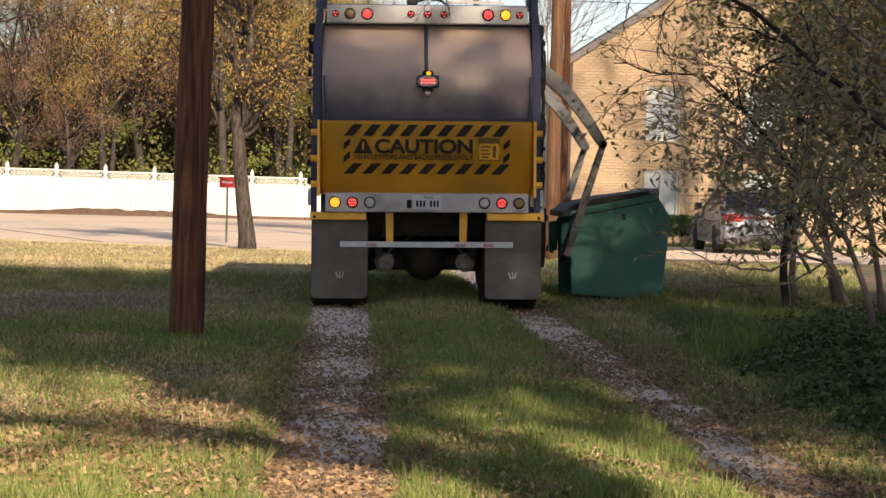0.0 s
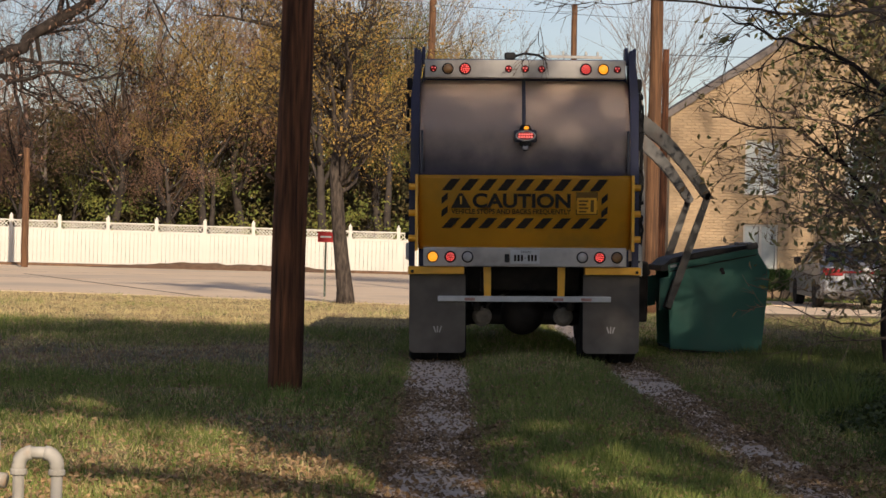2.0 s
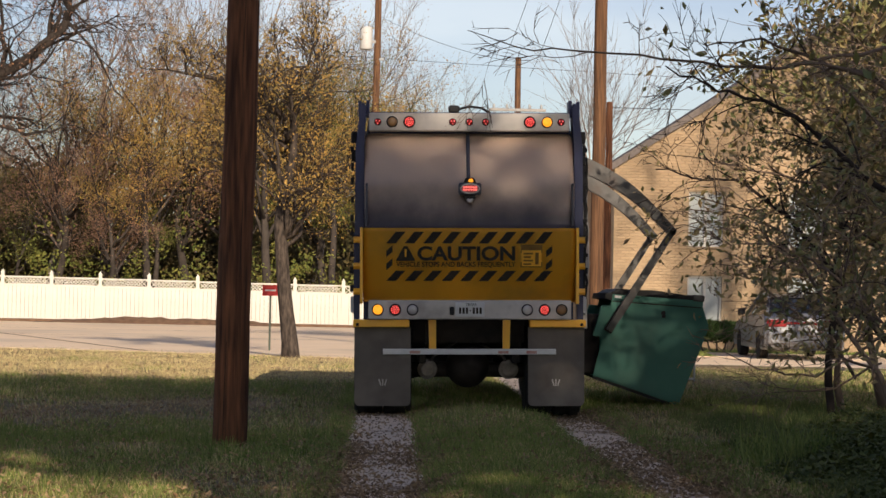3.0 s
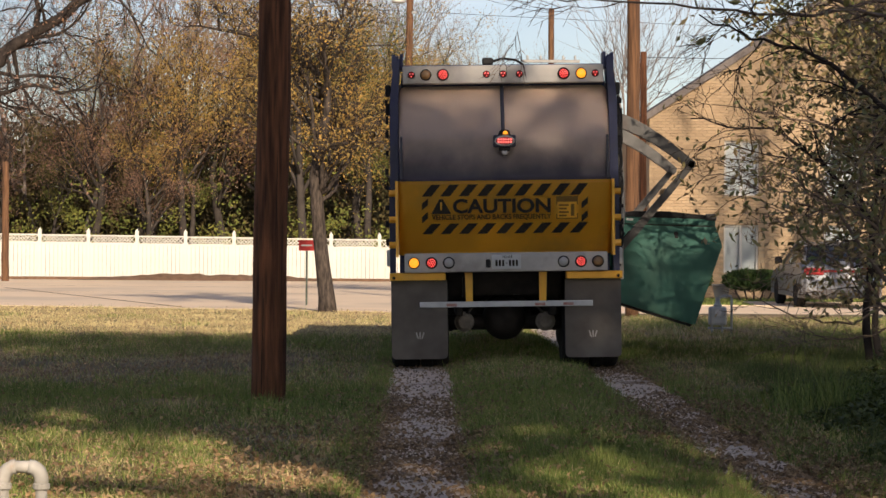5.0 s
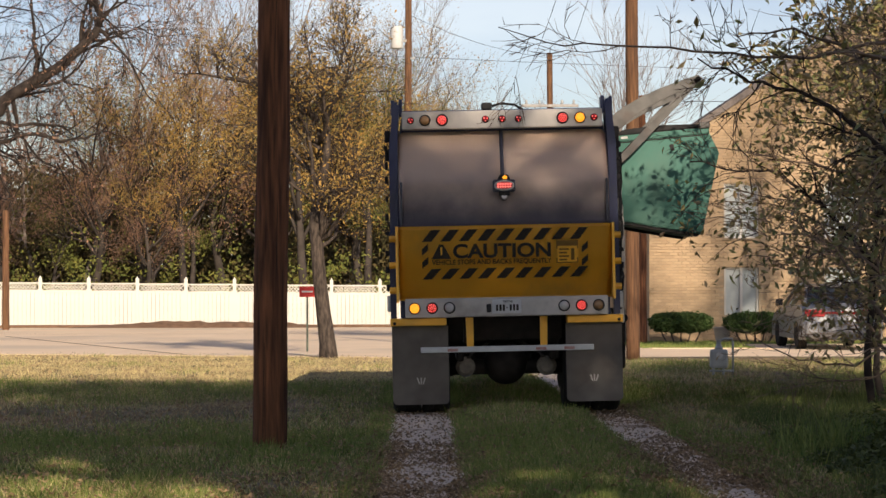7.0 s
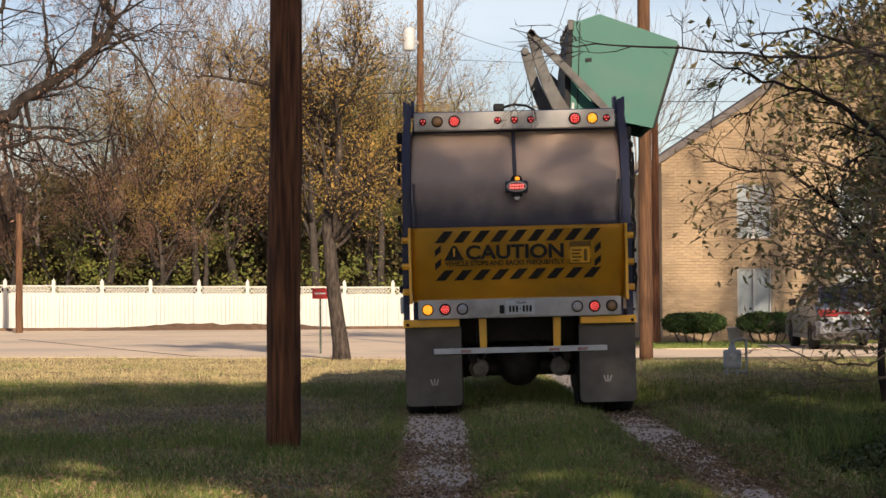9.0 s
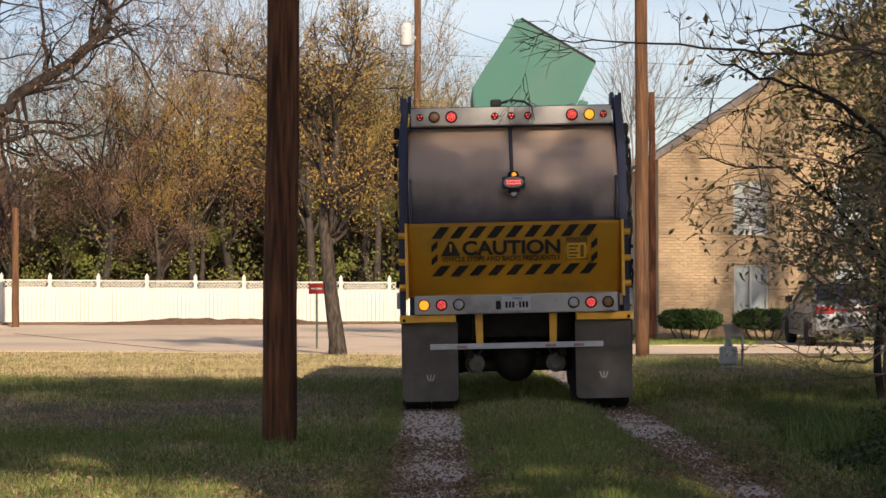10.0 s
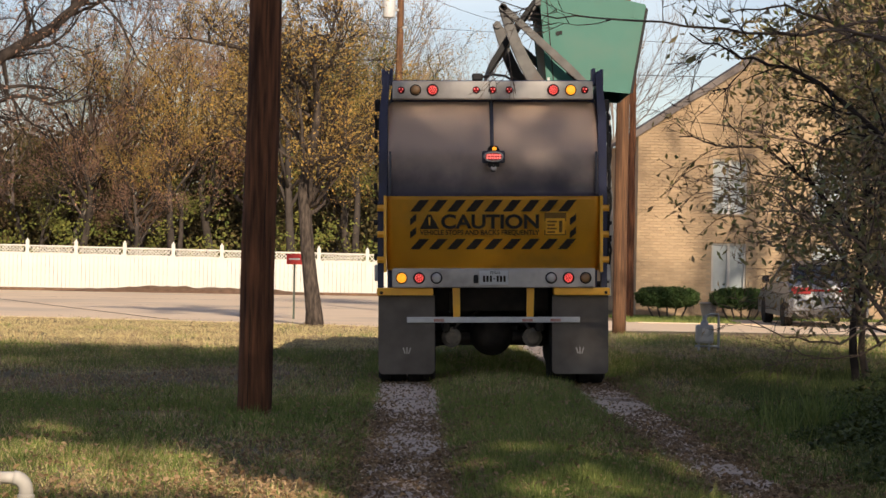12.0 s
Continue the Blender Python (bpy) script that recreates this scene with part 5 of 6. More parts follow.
    part("plate_light", box(-0.215, -0.165, -0.125, -0.095, 1.10, 1.19, 0.012), M["black"], bump)
    for s in (-1, 1):
        part("sill", box(min(s * 0.64, s * 1.235), max(s * 0.64, s * 1.235), -0.05, 0.2, 0.972, 1.052, 0.008), M["yellow"], t)
        part("sill_bolt", cyl((s * 1.19, -0.055, 1.0), (s * 1.19, -0.045, 1.0), 0.018, n=8), M["decal"], t)
        # mudflap with softly rounded lower corners
        x0, x1 = min(s * 0.625, s * 1.222), max(s * 0.625, s * 1.222)
        rr = 0.05
        pts = [(x0, 0.97), (x1, 0.97)] + [(x1 - rr + rr * math.cos(a), 0.135 + rr - rr * math.sin(a)) for a in np.linspace(0, math.pi / 2, 5)] + [(x0 + rr - rr * math.sin(a), 0.135 + rr - rr * math.cos(a)) for a in np.linspace(0, math.pi / 2, 5)]
        fl = part("mudflap", prism(pts, 0.02, 0.034), M["rubber"], t, "dusty grey rubber mudflap")
        for dx, a in ((-0.03, -18), (0.0, 0), (0.03, 18)):
            part("flap_mark", box(-0.007, 0.007, 0.012, 0.019, -0.035, 0.035, 0, pose(s * 0.92 + dx, 0, 0.385, 0, a, 0)), M["steel"], fl)
        part("flap_hanger", box(x0, x1, 0.034, 0.06, 0.90, 0.97), M["under"], t)
        part("guard_post", prism([(s * 0.395 - 0.04, 1.05), (s * 0.395 + 0.04, 1.05), (s * 0.39 + 0.036, 0.72), (s * 0.39 - 0.036, 0.72)], 0.03, 0.09), M["yellow"], t)
        # brake chambers
        ch = bmesh.new()
        add_cyl(ch, (s * 0.44, 0.40, 0.51), (s * 0.44, 0.62, 0.51), 0.095, 0.095, 20)
        add_cyl(ch, (s * 0.44, 0.38, 0.51), (s * 0.44, 0.40, 0.51), 0.065, 0.09, 20)
        add_cyl(ch, (s * 0.44, 0.50, 0.51), (s * 0.44, 0.53, 0.51), 0.108, 0.108, 20)
        part("brake_chamber", ch, M["chamber"], t)
        V, F = [], []
        tube(V, F, [(s * 0.43, 0.45, 0.58), (s * 0.36, 0.5, 0.66), (s * 0.25, 0.6, 0.72), (s * 0.12, 0.8, 0.8)], [0.016] * 4, 8)
        part("brake_hose", mesh_of("brake_hose", V, F, M["axle"], True), None, t)
        for x in (0.765, 1.075):
            wheel(t, s * x, 0.72, 0.5, 0.305)
        wheel(t, s * 1.02, 6.0, 0.5, 0.28)
        part("chassis_rail", box(min(s * 0.38, s * 0.46), max(s * 0.38, s * 0.46), 0.1, 7.0, 0.78, 1.0), M["under"], t)
        part("leaf_spring", box(min(s * 0.46, s * 0.54), max(s * 0.46, s * 0.54), 0.2, 1.5, 0.58, 0.68, 0.02), M["under"], t)
    gb = part("guard_bar", box(-0.92, 0.92, -0.005, 0.025, 0.682, 0.742, 0.006), M["plate"], t, "white bar with red reflective tape")
    for x in (-0.58, 0.36, 0.66):
        part("reflector_tape", box(x - 0.055, x + 0.055, -0.0085, -0.0035, 0.692, 0.722), M["worn_tape"], gb)
    part("differential", lathe_at([(0.02, 0), (0.13, 0.03), (0.19, 0.08), (0.235, 0.16), (0.235, 0.34), (0.2, 0.42)], (0.0, 0.5, 0.54), 24, "Y"), M["under"], t, smooth=True)
    part("axle_tube", cyl((-1.0, 0.74, 0.5), (1.0, 0.74, 0.5), 0.085, n=14), M["under"], t)
    # added dark panel standing in for the shade under the body
    part("rear_tray", box(-0.60, 0.60, 1.5, 1.6, 0.60, 1.05), M["under"], t)
    part("cross_member", box(-0.6, 0.6, 0.35, 0.5, 0.80, 1.04), M["under"], t)
    part("drive_shaft", cyl((0, 0.9, 0.52), (0, 4.5, 0.62), 0.06, n=10), M["under"], t)
    # body shell, open hopper and cab
    part("body_shell", prism([(-1.13, 1.05), (1.13, 1.05), (1.13, 2.9), (1.08, 3.2), (-1.08, 3.2), (-1.13, 2.9)], 0.34, 2.0), M["navy"], t)
    part("hopper_wall", box(-1.13, -1.06, 2.0, 5.1, 1.05, 2.75), M["navy"], t)
    part("hopper_wall", box(1.06, 1.13, 2.0, 5.1, 1.05, 2.35), M["navy"], t)
    part("hopper_floor", box(-1.06, 1.06, 2.0, 5.1, 1.05, 1.15), M["under"], t)
    part("bulkhead", box(-1.13, 1.13, 5.1, 5.18, 1.05, 2.8), M["navy"], t)
    cab = bmesh.new()
    add_box(cab, -1.12, 1.12, 5.35, 7.3, 0.62, 2.75, 0.1)
    part("cab", cab, M["navy"], t)
    part("gearbox", box(-0.36, 0.36, 2.2, 6.6, 0.36, 0.95, 0.08), M["under"], t)
    for s in (-1, 1):
        part("side_tank", box(min(s * 0.5, s * 1.1), max(s * 0.5, s * 1.1), 2.4, 5.2, 0.34, 1.0, 0.06), M["under"], t)
    part("front_axle", box(-1.0, 1.0, 5.85, 6.15, 0.36, 0.6, 0.04), M["under"], t)
    part("fuel_tank", cyl((1.0, 3.0, 0.72), (1.0, 4.2, 0.72), 0.26, n=20), M["under"], t)
    part("mirror", box(1.20, 1.27, 0.34, 0.40, 1.12, 1.30, 0.015), M["plate"], t, "small white side reflector box")
    part("mirror", box(-1.27, -1.20, 0.34, 0.40, 1.12, 1.30, 0.015), M["plate"], t, "small white side reflector box")
    # hoses and valves down the right-hand side
    rg = random.Random(3)
    for k in range(7):
        x = 1.236 + 0.016 * (k % 4)
        pts = [(x + rg.uniform(-0.008, 0.03), 0.40 + 0.06 * k, z) for z in np.linspace(3.05 - 0.12 * k, 1.1 + 0.12 * k, 14)]
        V, F = [], []
        tube(V, F, pts, [0.013] * 14, 7)
        part("hydraulic_hose", mesh_of("hydraulic_hose", V, F, M["steel"] if k == 3 else M["black"], True), None, t)
    for k in range(9):
        z = 1.35 + 0.19 * k + rg.uniform(-0.03, 0.03)
        w = rg.uniform(0.02, 0.05)
        part("hose_clamp", box(1.236, 1.25 + w, 0.36, 0.42, z, z + rg.uniform(0.03, 0.07), 0.006), M["black"], t)
        part("latch_lug", box(-1.25 - 0.7 * w, -1.236, 0.34, 0.42, z, z + rg.uniform(0.04, 0.09), 0.006), M["black"], t)
    part("side_channel", box(1.24, 1.30, 0.55, 0.7, 0.95, 2.35, 0.01), M["steel"], t)
    for s, zz in ((1, 2.72), (1, 2.95), (-1, 2.75), (-1, 2.95)):
        part("valve_block", box(s * 1.235 - 0.03, s * 1.235 + 0.03, 0.36, 0.46, zz, zz + 0.13, 0.012), M["black"], t)
    return t


def hose(pts, r):
    V, F = [], []
    tube(V, F, pts, [r] * len(pts), 8)
    return V, F


def lathe_at(profile, at, n=16, axis="Z"):
    bm = lathe(profile, n, axis)
    bmesh.ops.translate(bm, vec=at, verts=bm.verts)
    return bm


truck = build_truck()


# lifting gear: two pairs of upper arms and fork arms
def build_arms():
    out = []
    bow = lambda x: 0.115 * math.sin(math.pi * min(max(x, 0.0), 1.56) / 1.56)
    half = lambda x: float(np.interp(x, (0.0, 0.6, 1.2, 1.5, 1.6), (0.10, 0.085, 0.065, 0.058, 0.045)))
    xs = [-0.1, 0.1, 0.3, 0.5, 0.7, 0.9, 1.1, 1.25, 1.4, 1.5, 1.6]
    outline = [(x, bow(x) - half(x)) for x in xs] + [(x, bow(x) + half(x)) for x in reversed(xs)]
    fork = [(-0.035, 0.05), (0.035, 0.05), (0.042, -0.3), (0.05, -1.0), (0.04, -1.38), (-0.03, -1.38), (-0.045, -1.0), (-0.042, -0.3)]
    for k in range(2):
        up = part("lift_arm", prism(outline, -0.05, 0.05, 0.008), M["arm"], truck, "scuffed grey steel lift arm")
        pin = part("elbow_pin", cyl((1.56, -0.085, 0), (1.56, 0.075, 0), 0.045, n=14), M["arm"], up)
        fk = part("fork_arm", prism(fork, -0.035, 0.035, 0.006), M["arm"], truck, "scuffed grey steel fork arm")
        part("fork_tip", prism([(-0.05, -1.05), (0.05, -1.05), (0.05, -1.4), (-0.05, -1.4)], 0.04, 0.10, 0.006), M["under"], fk)
        out.append((up, fk))
    return out


arms = build_arms()


def build_carriage():
    """Sliding carriage that reaches out of the side for the bin."""
    b = bmesh.new()
    add_box(b, -0.5, 0.18, -0.12, 0.12, 0.74, 0.96, 0.02)
    add_box(b, 0.10, 0.34, -0.14, 0.14, 0.40, 1.12, 0.03)
    add_cyl(b, (0.30, -0.2, 1.0), (0.30, 0.2, 1.0), 0.06, n=12)
    return part("grab_carriage", b, M["under"], truck, "greasy black sliding carriage")


carriage = build_carriage()


# ---- dumpster ----
def build_dumpster():
    d = thing("dumpster", "dark green steel dumpster with a black plastic lid", "dumpster")
    A, B, C, D, E = (0.454, 0.165), (0.573, -0.131), (0.289, -1.085), (-0.755, -0.82), (-0.60, 0.15)
    dep = 1.65
    prof = [D, C, B, A, E]
    bm = bmesh.new()
    loops = []
    for y, inset in ((0.0, 0.0), (dep, 0.0)):
        loops.append([bm.verts.new((x, y, z)) for x, z in prof])
    bm.faces.new(loops[0]), bm.faces.new(loops[1])
    for i in range(4):
        bm.faces.new((loops[0][i], loops[0][i + 1], loops[1][i + 1], loops[1][i]))
    bmesh.ops.recalc_face_normals(bm, faces=bm.faces)
    bmesh.ops.bevel(bm, geom=[e for e in bm.edges], offset=0.012, segments=2, affect="EDGES")
    part("body", bm, M["green"], d)
    # folded rim, seam ribs and pocket along the ends
    for y0, y1 in ((-0.022, -0.001), (dep + 0.001, dep + 0.022)):
        part("rim", prism([(E[0] - 0.01, E[1] - 0.055), (A[0] + 0.02, A[1] - 0.055), (A[0] + 0.02, A[1] + 0.012), (E[0] - 0.01, E[1] + 0.012)], y0, y1, 0.004), M["green"], d)
    # flat black strip paints the shade below the rim
    part("rim_shadow_gap", prism([(E[0], E[1] - 0.078), (A[0], A[1] - 0.078), (A[0], A[1] - 0.066), (E[0], E[1] - 0.066)], -0.006, -0.0015), M["black"], d)
    lid = prism([(E[0] - 0.05, E[1] + 0.015), (A[0] - 0.02, A[1] + 0.015), (A[0] - 0.06, A[1] + 0.055), (-0.1, E[1] + 0.10), (E[0] + 0.05, E[1] + 0.08)], -0.03, dep + 0.03, 0.012)
    bmesh.ops.translate(lid, vec=(-A[0], 0, -A[1]), verts=lid.verts)
    part("lid", lid, M["black"], d, "black plastic lid").location = (A[0], 0, A[1])
    h = bmesh.new()
    for y in (-0.05, 0.55, 1.1, dep - 0.02):
        add_box(h, A[0] - 0.10, A[0] + 0.03, y, y + 0.07, A[1] + 0.0, A[1] + 0.075, 0.012)
    add_cyl(h, (A[0] - 0.02, -0.06, A[1] + 0.06), (A[0] - 0.02, dep + 0.06, A[1] + 0.06), 0.018, n=10)
    part("lid_hinge", h, M["arm"], d)
    part("front_lip", prism([(E[0] - 0.10, E[1] - 0.05), (E[0], E[1] - 0.06), (E[0] + 0.02, E[1] + 0.02), (E[0] - 0.09, E[1] + 0.02)], -0.02, dep + 0.02, 0.006), M["black"], d)
    # drain hole, corner pads and runners
    part("side_hole", lathe_at([(0.028, 0), (0.028, -0.004), (0.004, -0.005)], (0.015, -0.0005, -0.011), 10, "Y"), M["black"], d)
    part("side_lug", box(0.0, 0.045, -0.012, 0.0, -0.065, -0.03, 0.004), M["black"], d)
    dx, dz = C[0] - D[0], C[1] - D[1]
    n = math.hypot(dx, dz)
    u, v = (dx / n, dz / n), (-dz / n, dx / n)
    at = lambda a, b: (D[0] + u[0] * a + v[0] * b, D[1] + u[1] * a + v[1] * b)
    for y in (0.03, dep - 0.13):
        part("runner", prism([at(0.02, -0.035), at(n - 0.05, -0.035), at(n - 0.03, -0.002), at(0.0, -0.002)], y, y + 0.1), M["black"], d)
    part("corner_pad", prism([at(n - 0.20, 0.05), at(n - 0.07, 0.05), at(n - 0.05, 0.15), at(n - 0.17, 0.15)], -0.008, 0.0, 0.003), M["green"], d)
    # lifting pockets on the truck's side
    for y in (-0.05, dep - 0.03):
        part("lift_pocket", prism([(-0.80, -0.35), (-0.69, -0.35), (-0.62, 0.02), (-0.73, 0.02)], y, y + 0.08, 0.006), M["green"], d)
    part("label_plate", box(E[0] + 0.02, E[0] + 0.10, -0.026, -0.023, E[1] - 0.03, E[1] + 0.0), M["plate"], d)
    return d


dumpster = build_dumpster()


# ---- smaller things ----
def build_sign():
    s = thing("road_sign", "small red sign on a thin metal post", "sign", at=pose(-2.585, 50.0, 0.01))
    part("post", box(-0.022, 0.022, -0.02, 0.02, -0.2, 1.42, 0.004), M["sign_post"], s)
    pl = part("sign_plate", box(-0.175, 0.175, -0.03, -0.022, 1.2, 1.43, 0.003), M["red_paint"], s)
    part("text_bar", box(-0.12, 0.12, -0.034, -0.031, 1.30, 1.335), M["plate"], pl)


def build_meter():
    g = thing("gas_meter", "grey gas meter on pipes in the lawn", "gas meter", at=pose(4.38, 34.0, rise(4.38, 34.0)))
    b = bmesh.new()
    add_box(b, -0.13, 0.13, -0.09, 0.09, 0.12, 0.40, 0.035)
    part("body", b, M["grey_paint"], g)
    part("head", lathe_at([(0.06, 0), (0.065, 0.02), (0.045, 0.05), (0.035, 0.08), (0.035, 0.14)], (0, 0, 0.40), 14), M["grey_paint"], g)
    part("dial", lathe_at([(0.05, -0.09), (0.05, -0.10), (0.01, -0.102)], (0, 0, 0.31), 14, "Y"), M["plate"], g)
    for pts in ([(0.02, 0.0, 0.52), (0.10, 0, 0.56), (0.20, 0, 0.56), (0.21, 0, 0.5), (0.21, 0, -0.1)], [(-0.08, 0, 0.13), (-0.08, 0, -0.1)], [(0.07, 0, 0.13), (0.07, 0, -0.1)], [(-0.14, 0, 0.08), (0.22, 0, 0.08)]):
        part("pipe", mesh_of("pipe", *hose(pts, 0.018), M["grey_paint"], True), None, g)


def build_pipe_loop():
    """White pipe loop close to the camera."""
    g = thing("pipe_loop", "white painted pipe riser with elbows", "pipe", at=pose(0, 0, 0))
    zt, y = 0.53, 10.05
    runs = [("pipe", [(-2.62, y + 0.1, zt - 0.075), (-2.2, y, zt - 0.03), (-2.03, y, zt - 0.005)]), ("pipe", [(-1.975, y, zt - 0.07), (-1.975, y, zt - 0.35)]), ("pipe", [(-2.16, y + 0.06, zt - 0.09), (-2.16, y + 0.06, -0.1)])]
    for name, pts in runs:
        part(name, mesh_of(name, *hose(pts, 0.029), M["pipe"], True), None, g)
    part("elbow", mesh_of("elbow", *hose([(-2.06, y, zt - 0.012), (-2.005, y, zt - 0.008), (-1.978, y, zt - 0.035), (-1.975, y, zt - 0.09)], 0.036), M["pipe"], True), None, g, "rust-stained elbow")
    part("collar", lathe_at([(0.037, 0), (0.044, 0.008), (0.044, 0.045), (0.037, 0.053)], (-1.975, y, zt - 0.2), 16), M["pipe"], g)
    part("tee", mesh_of("tee", *hose([(-1.975, y, zt - 0.27), (-1.975, y, zt - 0.42)], 0.04), M["pipe"], True), None, g)
    part("outlet", mesh_of("outlet", *hose([(-1.975, y, zt - 0.32), (-1.90, y - 0.01, zt - 0.325)], 0.034), M["pipe"], True), None, g)
    part("riser", mesh_of("riser", *hose([(-1.975, y, zt - 0.40), (-1.975, y, -0.1)], 0.029), M["pipe"], True), None, g)


def build_pipe_bend():
    """Low inverted U of galvanised pipe beside the riser."""
    g = thing("pipe_bend", "low pale pipe bend standing in the grass", "pipe", at=pose(0, 10.0, 0))
    a, b, top = -1.84, -1.672, 0.335
    part("pipe", mesh_of("pipe", *hose([(a, 0, top - 0.07), (a, 0, -0.1)], 0.027), M["pipe"], True), None, g)
    part("pipe", mesh_of("pipe", *hose([(b, 0, top - 0.07), (b, 0, -0.1)], 0.027), M["pipe"], True), None, g)
    part("pipe", mesh_of("pipe", *hose([(a + 0.05, 0, top), (b - 0.05, 0, top)], 0.027), M["pipe"], True), None, g)
    for x, s in ((a, 1), (b, -1)):
        pts = [(x + s * (0.055 - 0.055 * math.cos(q)), 0, top - 0.055 + 0.055 * math.sin(q)) for q in np.linspace(0, math.pi / 2, 6)]
        part("elbow", mesh_of("elbow", *hose([(x, 0, top - 0.085)] + pts, 0.033), M["pipe"], True), None, g)
        part("collar", lathe_at([(0.033, 0), (0.038, 0.005), (0.038, 0.025), (0.033, 0.03)], (x, 0, top - 0.10), 14), M["pipe"], g)


def build_hedge(x, y, w, h, seed):
    rg = random.Random(seed)
    ob = thing("hedge", "clipped dark green hedge on bare stems", "hedge", "hedges", at=pose(x, y, 0))
    V, F = [], []
    for k in range(5):
        bx = -w * 0.35 + k * w * 0.175
        tube(V, F, [(bx * 0.5, 0, -0.1), (bx * 0.8, 0, 0.18), (bx, 0.05, 0.45)], [0.03, 0.022, 0.015], 6)
    part("stems", mesh_of("stems", V, F, M["bark"], True), None, ob)
    pts = []
    while len(pts) < 2600:
        u = Vector((rg.uniform(-1, 1), rg.uniform(-1, 1), rg.uniform(-1, 1)))
        if 0.55 < max(abs(u.x) ** 3 + abs(u.y) ** 3 + abs(u.z) ** 3, 0) < 1.0 + 0.15 * noise.noise(u * 3):
            pts.append((Vector((u.x * w / 2, u.y * 0.4, h - 0.22 + u.z * 0.22)), u))
    part("foliage", leaf_cloud(rg, pts, 2, 0.05, 0.03, M["leaf_hedge"], "foliage"), None, ob)
    core = bmesh.new()
    bmesh.ops.create_icosphere(core, subdivisions=3, radius=1.0)
    for v in core.verts:
        v.co = Vector((v.co.x * w * 0.46, v.co.y * 0.34, h - 0.22 + v.co.z * 0.18)) * (1 + 0.04 * noise.noise(v.co * 5))
    part("inner_foliage", core, M["leaf_hedge"], ob)


def build_pot():
    p = thing("plant_pot", "pale tapered garden pot beside the hedge", "pot", at=pose(7.55, 57.9, 0.02))
    part("pot_body", lathe([(0.13, 0), (0.16, 0.02), (0.22, 0.34), (0.25, 0.35), (0.25, 0.40), (0.21, 0.40), (0.19, 0.36)], 20), M["pot"], p)
    part("soil", lathe([(0.18, 0.345), (0.195, 0.35), (0.02, 0.37)], 16), M["mulch"], p)


def build_car():
    """A silver saloon seen from behind; its own front is +y."""
    c = thing("parked_car", "silver saloon car parked facing away", "car", at=pose(9.30, 50.6, 0.013, 0, 0, 0))
    W, Ln = 0.90, 4.7
    # side outline (y, z)
    low = [(0.05, 0.30), (0.0, 0.55), (0.04, 0.92), (0.25, 1.02), (0.55, 1.03), (1.15, 0.99), (3.2, 0.95), (4.3, 0.82), (4.68, 0.62), (4.7, 0.35), (4.6, 0.26), (0.2, 0.22)]
    sections = []
    bm = bmesh.new()
    for x, k, dz in ((-W, 0.96, -0.03), (-W * 0.9, 0.99, 0.0), (0, 1.0, 0.02), (W * 0.9, 0.99, 0.0), (W, 0.96, -0.03)):
        sections.append([bm.verts.new((x, 2.35 + (y - 2.35) * k, z + (dz if z > 0.5 else 0))) for y, z in low])
    for i in range(4):
        for j in range(len(low)):
            a, b = sections[i], sections[i + 1]
            bm.faces.new((a[j], a[(j + 1) % len(low)], b[(j + 1) % len(low)], b[j]))
    bm.faces.new(sections[0]), bm.faces.new(sections[-1])
    part("body", bm, M["silver"], c)
    roof = [(0.45, 1.02), (1.15, 1.40), (1.7, 1.47), (2.5, 1.45), (3.4, 0.96)]
    bm = bmesh.new()
    secs = []
    for x, zk in ((-0.74, 0.0), (-0.60, 1.0), (0.60, 1.0), (0.74, 0.0)):
        secs.append([bm.verts.new((x if zk else x * 1.1, y, 0.98 + (z - 0.98) * (1.0 if zk else 0.02))) for y, z in roof])
    for i in range(3):
        for j in range(len(roof) - 1):
            bm.faces.new((secs[i][j], secs[i][j + 1], secs[i + 1][j + 1], secs[i + 1][j]))
    part("glasshouse", bm, M["glass"], c, "dark tinted windows")
    bm = bmesh.new()
    vs = [[bm.verts.new((x, y, z + 0.012)) for y, z in ((1.1, 1.385), (1.7, 1.47), (2.5, 1.45), (2.62, 1.40))] for x in (-0.62, 0.62)]
    for j in range(3):
        bm.faces.new((vs[0][j], vs[0][j + 1], vs[1][j + 1], vs[1][j]))
    bmesh.ops.solidify(bm, geom=list(bm.faces), thickness=0.02)
    part("roof_panel", bm, M["silver"], c)
    for s in (-1, 1):
        tube_v, tube_f = [], []
        tube(tube_v, tube_f, [(s * 0.80, 0.35, 1.01), (s * 0.64, 1.1, 1.39), (s * 0.61, 1.7, 1.475), (s * 0.62, 2.5, 1.455), (s * 0.79, 3.4, 0.97)], [0.035] * 5, 6)
        part("pillar", mesh_of("pillar", tube_v, tube_f, M["silver"], True), None, c)
        part("tail_light", box(min(s * 0.42, s * 0.86), max(s * 0.42, s * 0.86), -0.02, 0.14, 0.74, 0.90, 0.02), M["red_lens"], c, "red tail light")
        part("door_mirror", box(min(s * 0.88, s * 1.04), max(s * 0.88, s * 1.04), 3.0, 3.12, 0.98, 1.12, 0.03), M["black"], c)
        for y in (0.95, 3.75):
            wh = wheel(c, s * 0.80, y, 0.33, 0.21)
    part("bumper", box(-0.84, 0.84, -0.05, 0.12, 0.36, 0.62, 0.04), M["silver"], c)
    part("number_plate", box(-0.16, 0.16, -0.03, 0.0, 0.66, 0.76), M["plate"], c)
    part("boot_trim", box(-0.42, 0.42, -0.015, 0.05, 0.80, 0.85, 0.01), M["red_lens"], c)


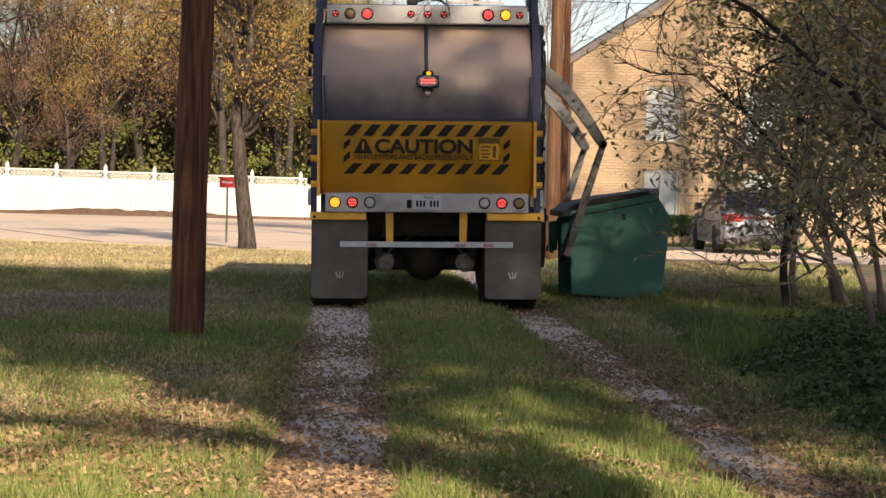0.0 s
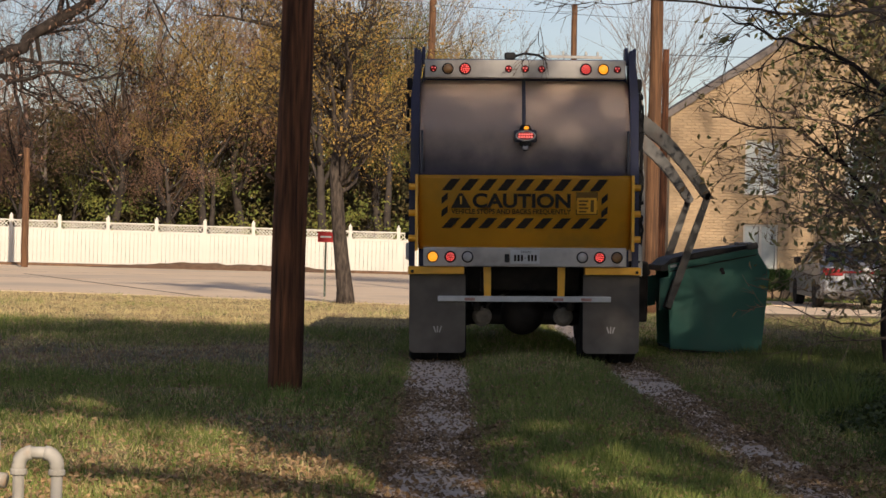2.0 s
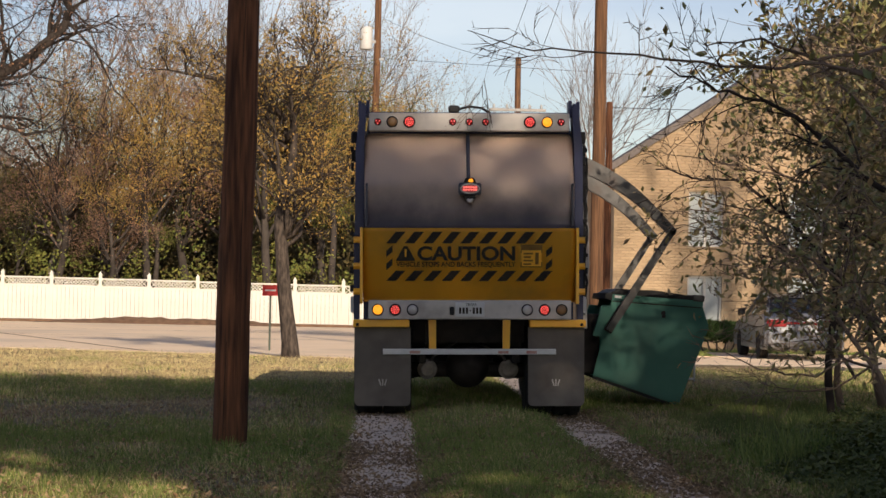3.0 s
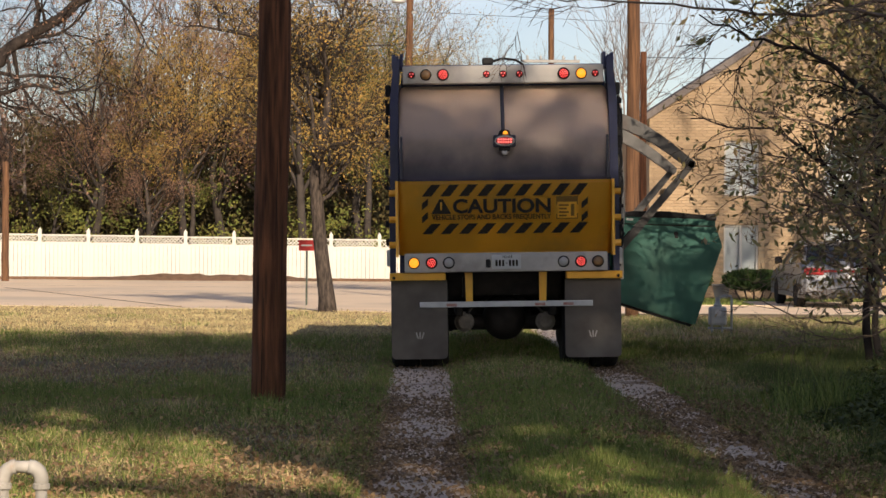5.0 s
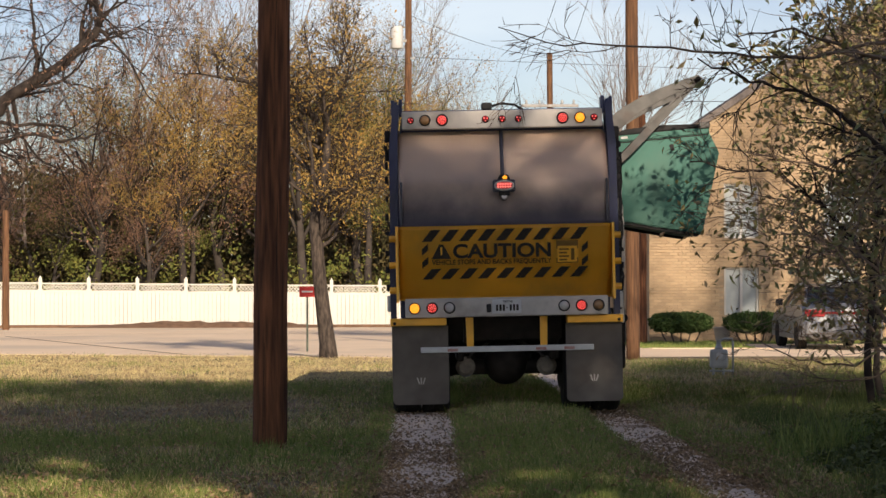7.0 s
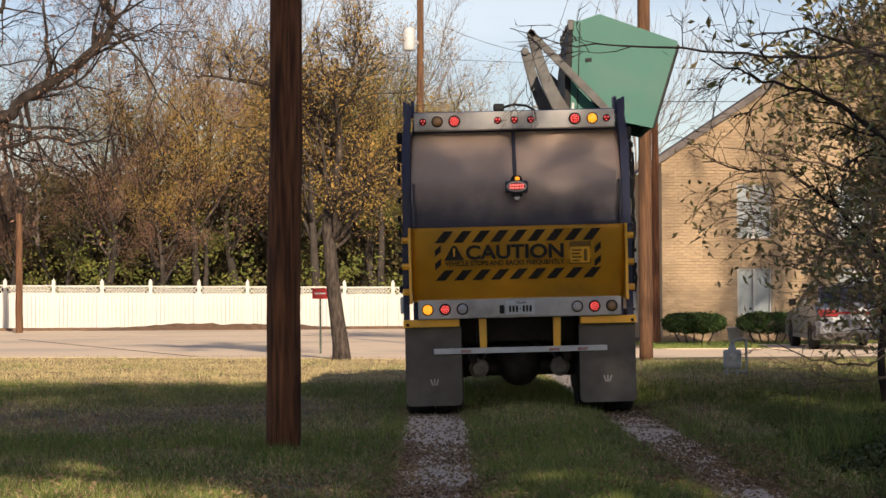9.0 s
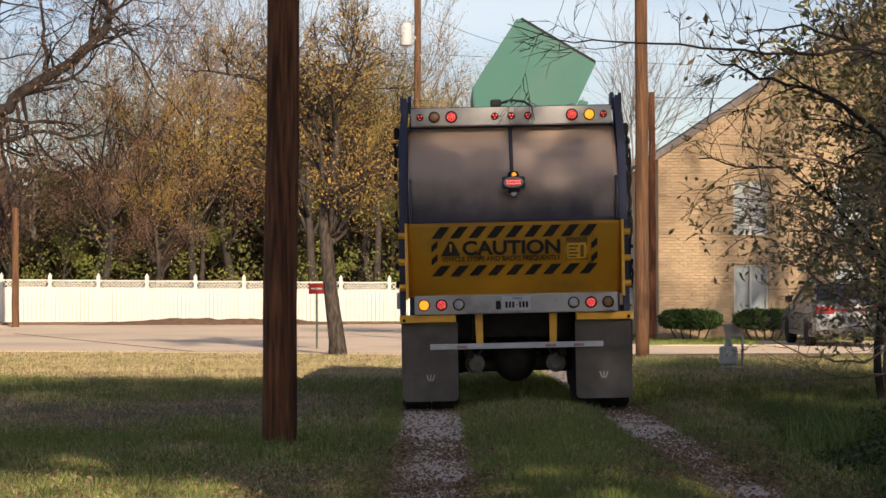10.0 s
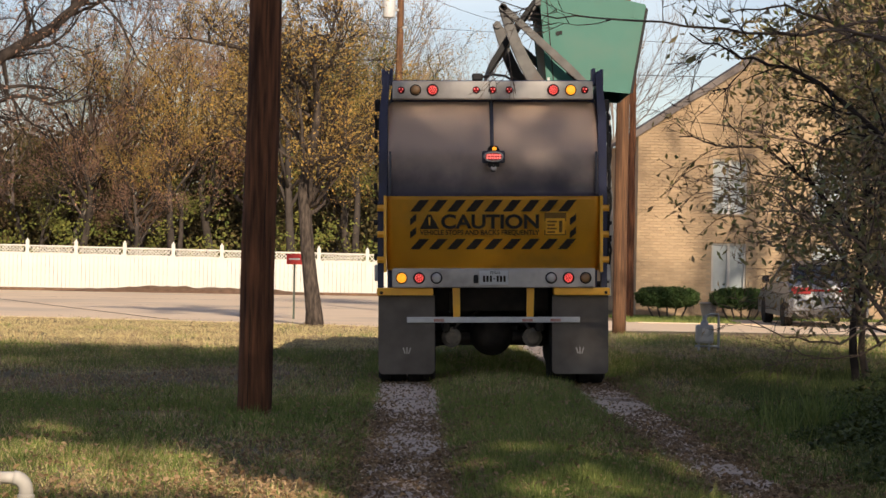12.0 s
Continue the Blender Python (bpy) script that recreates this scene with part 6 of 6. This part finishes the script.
def build_far_house():
    h = thing("far_house", "dark low house half hidden behind the trees", "house", at=pose(-1.0, 118, 0))
    part("wall", box(-5, 9, 0, 6, -0.2, 3.0), M["siding"], h)
    part("roof", prism([(-5.6, 2.9), (9.6, 2.9), (7, 4.8), (-3, 4.8)], -0.5, 6.5), M["shingle"], h)
    for x in (-3.2, 1.5, 5.6):
        w = part("window", box(x, x + 1.3, -0.06, 0.0, 1.0, 2.2), M["trim"], h)
        part("pane", box(x + 0.08, x + 1.22, -0.075, -0.061, 1.08, 2.12), M["glass"], w)


build_sign()
build_meter()
build_pipe_loop()
build_pipe_bend()
build_hedge(6.44, 57.4, 1.56, 0.76, 1)
build_hedge(8.28, 57.2, 1.52, 0.76, 2)
build_hedge(10.3, 57.2, 1.55, 0.74, 3)
build_pot()
slab("parking_bay", [(7.7, 51.5), (13, 51.4), (13, 56.4), (7.9, 56.4)], -0.02, 0.018, M["road"], "concrete parking bay", "parking bay")
build_car()
build_far_house()


# ---- what moves ----
NEAR, DEPTH = 27.0, 1.65
# seconds, x, z and turn of the dumpster
DUMP = [(0.0, 3.285, 1.055, 11.6), (2.25, 3.285, 1.055, 11.6), (2.5, 3.359, 1.065, 7.0), (2.7, 3.321, 1.150, -3.0), (3.5, 3.16, 1.160, -4.2), (4.3, 3.012, 1.173, -3.8), (4.7, 2.962, 1.239, -2.4),
        (5.0, 2.964, 1.501, -2.2), (5.5, 2.962, 1.873, 0.2), (6.0, 2.962, 2.394, 1.2), (6.5, 2.947, 2.772, 1.5), (7.0, 2.911, 3.049, 4.7), (7.2, 2.913, 3.172, 8.3), (8.0, 2.47, 3.75, 41.0),
        (8.8, 1.977, 4.043, 78.1), (9.0, 1.771, 4.057, 87.1), (9.3, 1.49, 4.003, 103.8), (9.6, 1.136, 3.756, 131.1), (10.0, 0.963, 3.408, 163.8), (10.5, 1.05, 3.425, 158.0), (11.0, 0.98, 3.444, 158.9),
        (11.4, 1.025, 3.475, 156.1), (11.6, 1.144, 3.66, 135.3), (11.8, 1.371, 3.908, 115.5), (12.0, 1.663, 4.035, 94.9)]
# seconds, shoulder x, z and the upper arm's angle; the elbow hangs on it; the fork arm's angle
LIFT = [(0.0, 1.90, 2.97, -44.3, -17), (0.5, 1.90, 2.97, -44.3, -17), (2.2, 1.97, 2.97, -42.6, -19), (2.5, 2.04, 2.97, -36.8, -27), (2.7, 2.06, 2.97, -33.9, -31), (3.5, 1.90, 2.97, -33.6, -32), (4.3, 1.73, 2.97, -33.6, -32),
        (4.7, 1.69, 2.97, -32.3, -33), (5.0, 1.72, 2.97, -25.4, -40), (5.5, 1.74, 2.97, -15.0, -47), (6.0, 1.78, 2.97, 0.1, -53), (6.5, 1.81, 2.97, 16.0, -51), (7.0, 1.89, 2.97, 32.4, -44), (7.2, 1.89, 2.97, 39.3, -38),
        (8.0, 1.86, 2.97, 74.0, -2), (8.8, 1.84, 2.98, 108.1, 38), (9.0, 1.84, 2.98, 117.5, 44), (9.3, 1.84, 2.97, 133.8, 60), (9.6, 1.86, 2.96, 155.0, 81), (10.0, 1.86, 2.96, 176.0, 106), (10.5, 1.86, 2.96, 173.0, 102),
        (11.0, 1.86, 2.96, 173.0, 102), (11.4, 1.86, 2.96, 171.0, 100), (11.6, 1.86, 2.95, 150.2, 78), (11.8, 1.83, 2.98, 134.0, 62), (12.0, 1.83, 2.99, 121.4, 48)]

# seconds and the lid's swing about its hinge
LID = [(0.0, 0), (9.5, 0), (10.0, 70), (10.5, 88), (11.4, 84), (11.6, 66), (11.8, 53), (12.0, 38)]


def motions():
    walk(dumpster, [(t, pose(x, NEAR, z, 0, -a, 0)) for t, x, z, a in DUMP])
    back = TRUCK.inverted()
    lid = next(o for o in dumpster.children if o.name.startswith("lid") and "hinge" not in o.name)
    walk(lid, [(t, pose(0.454, 0, 0.165, 0, a, 0)) for t, a in LID])
    walk(carriage, [(t, back @ pose(x + 0.16, NEAR + 0.3, 0, 0, 0, 0)) for t, x, z, a, f in LIFT])
    for (up, fk), y in zip(arms, (NEAR - 0.16, NEAR + DEPTH + 0.16)):
        walk(up, [(t, back @ pose(x, y, z, 0, -a, 0)) for t, x, z, a, f in LIFT])
        walk(fk, [(t, back @ pose(x + 1.56 * math.cos(radians(a)), y + (0.02 if y < NEAR else -0.02) + (-0.07 if y < NEAR else 0.07), z + 1.56 * math.sin(radians(a)), 0, -f, 0)) for t, x, z, a, f in LIFT])


motions()
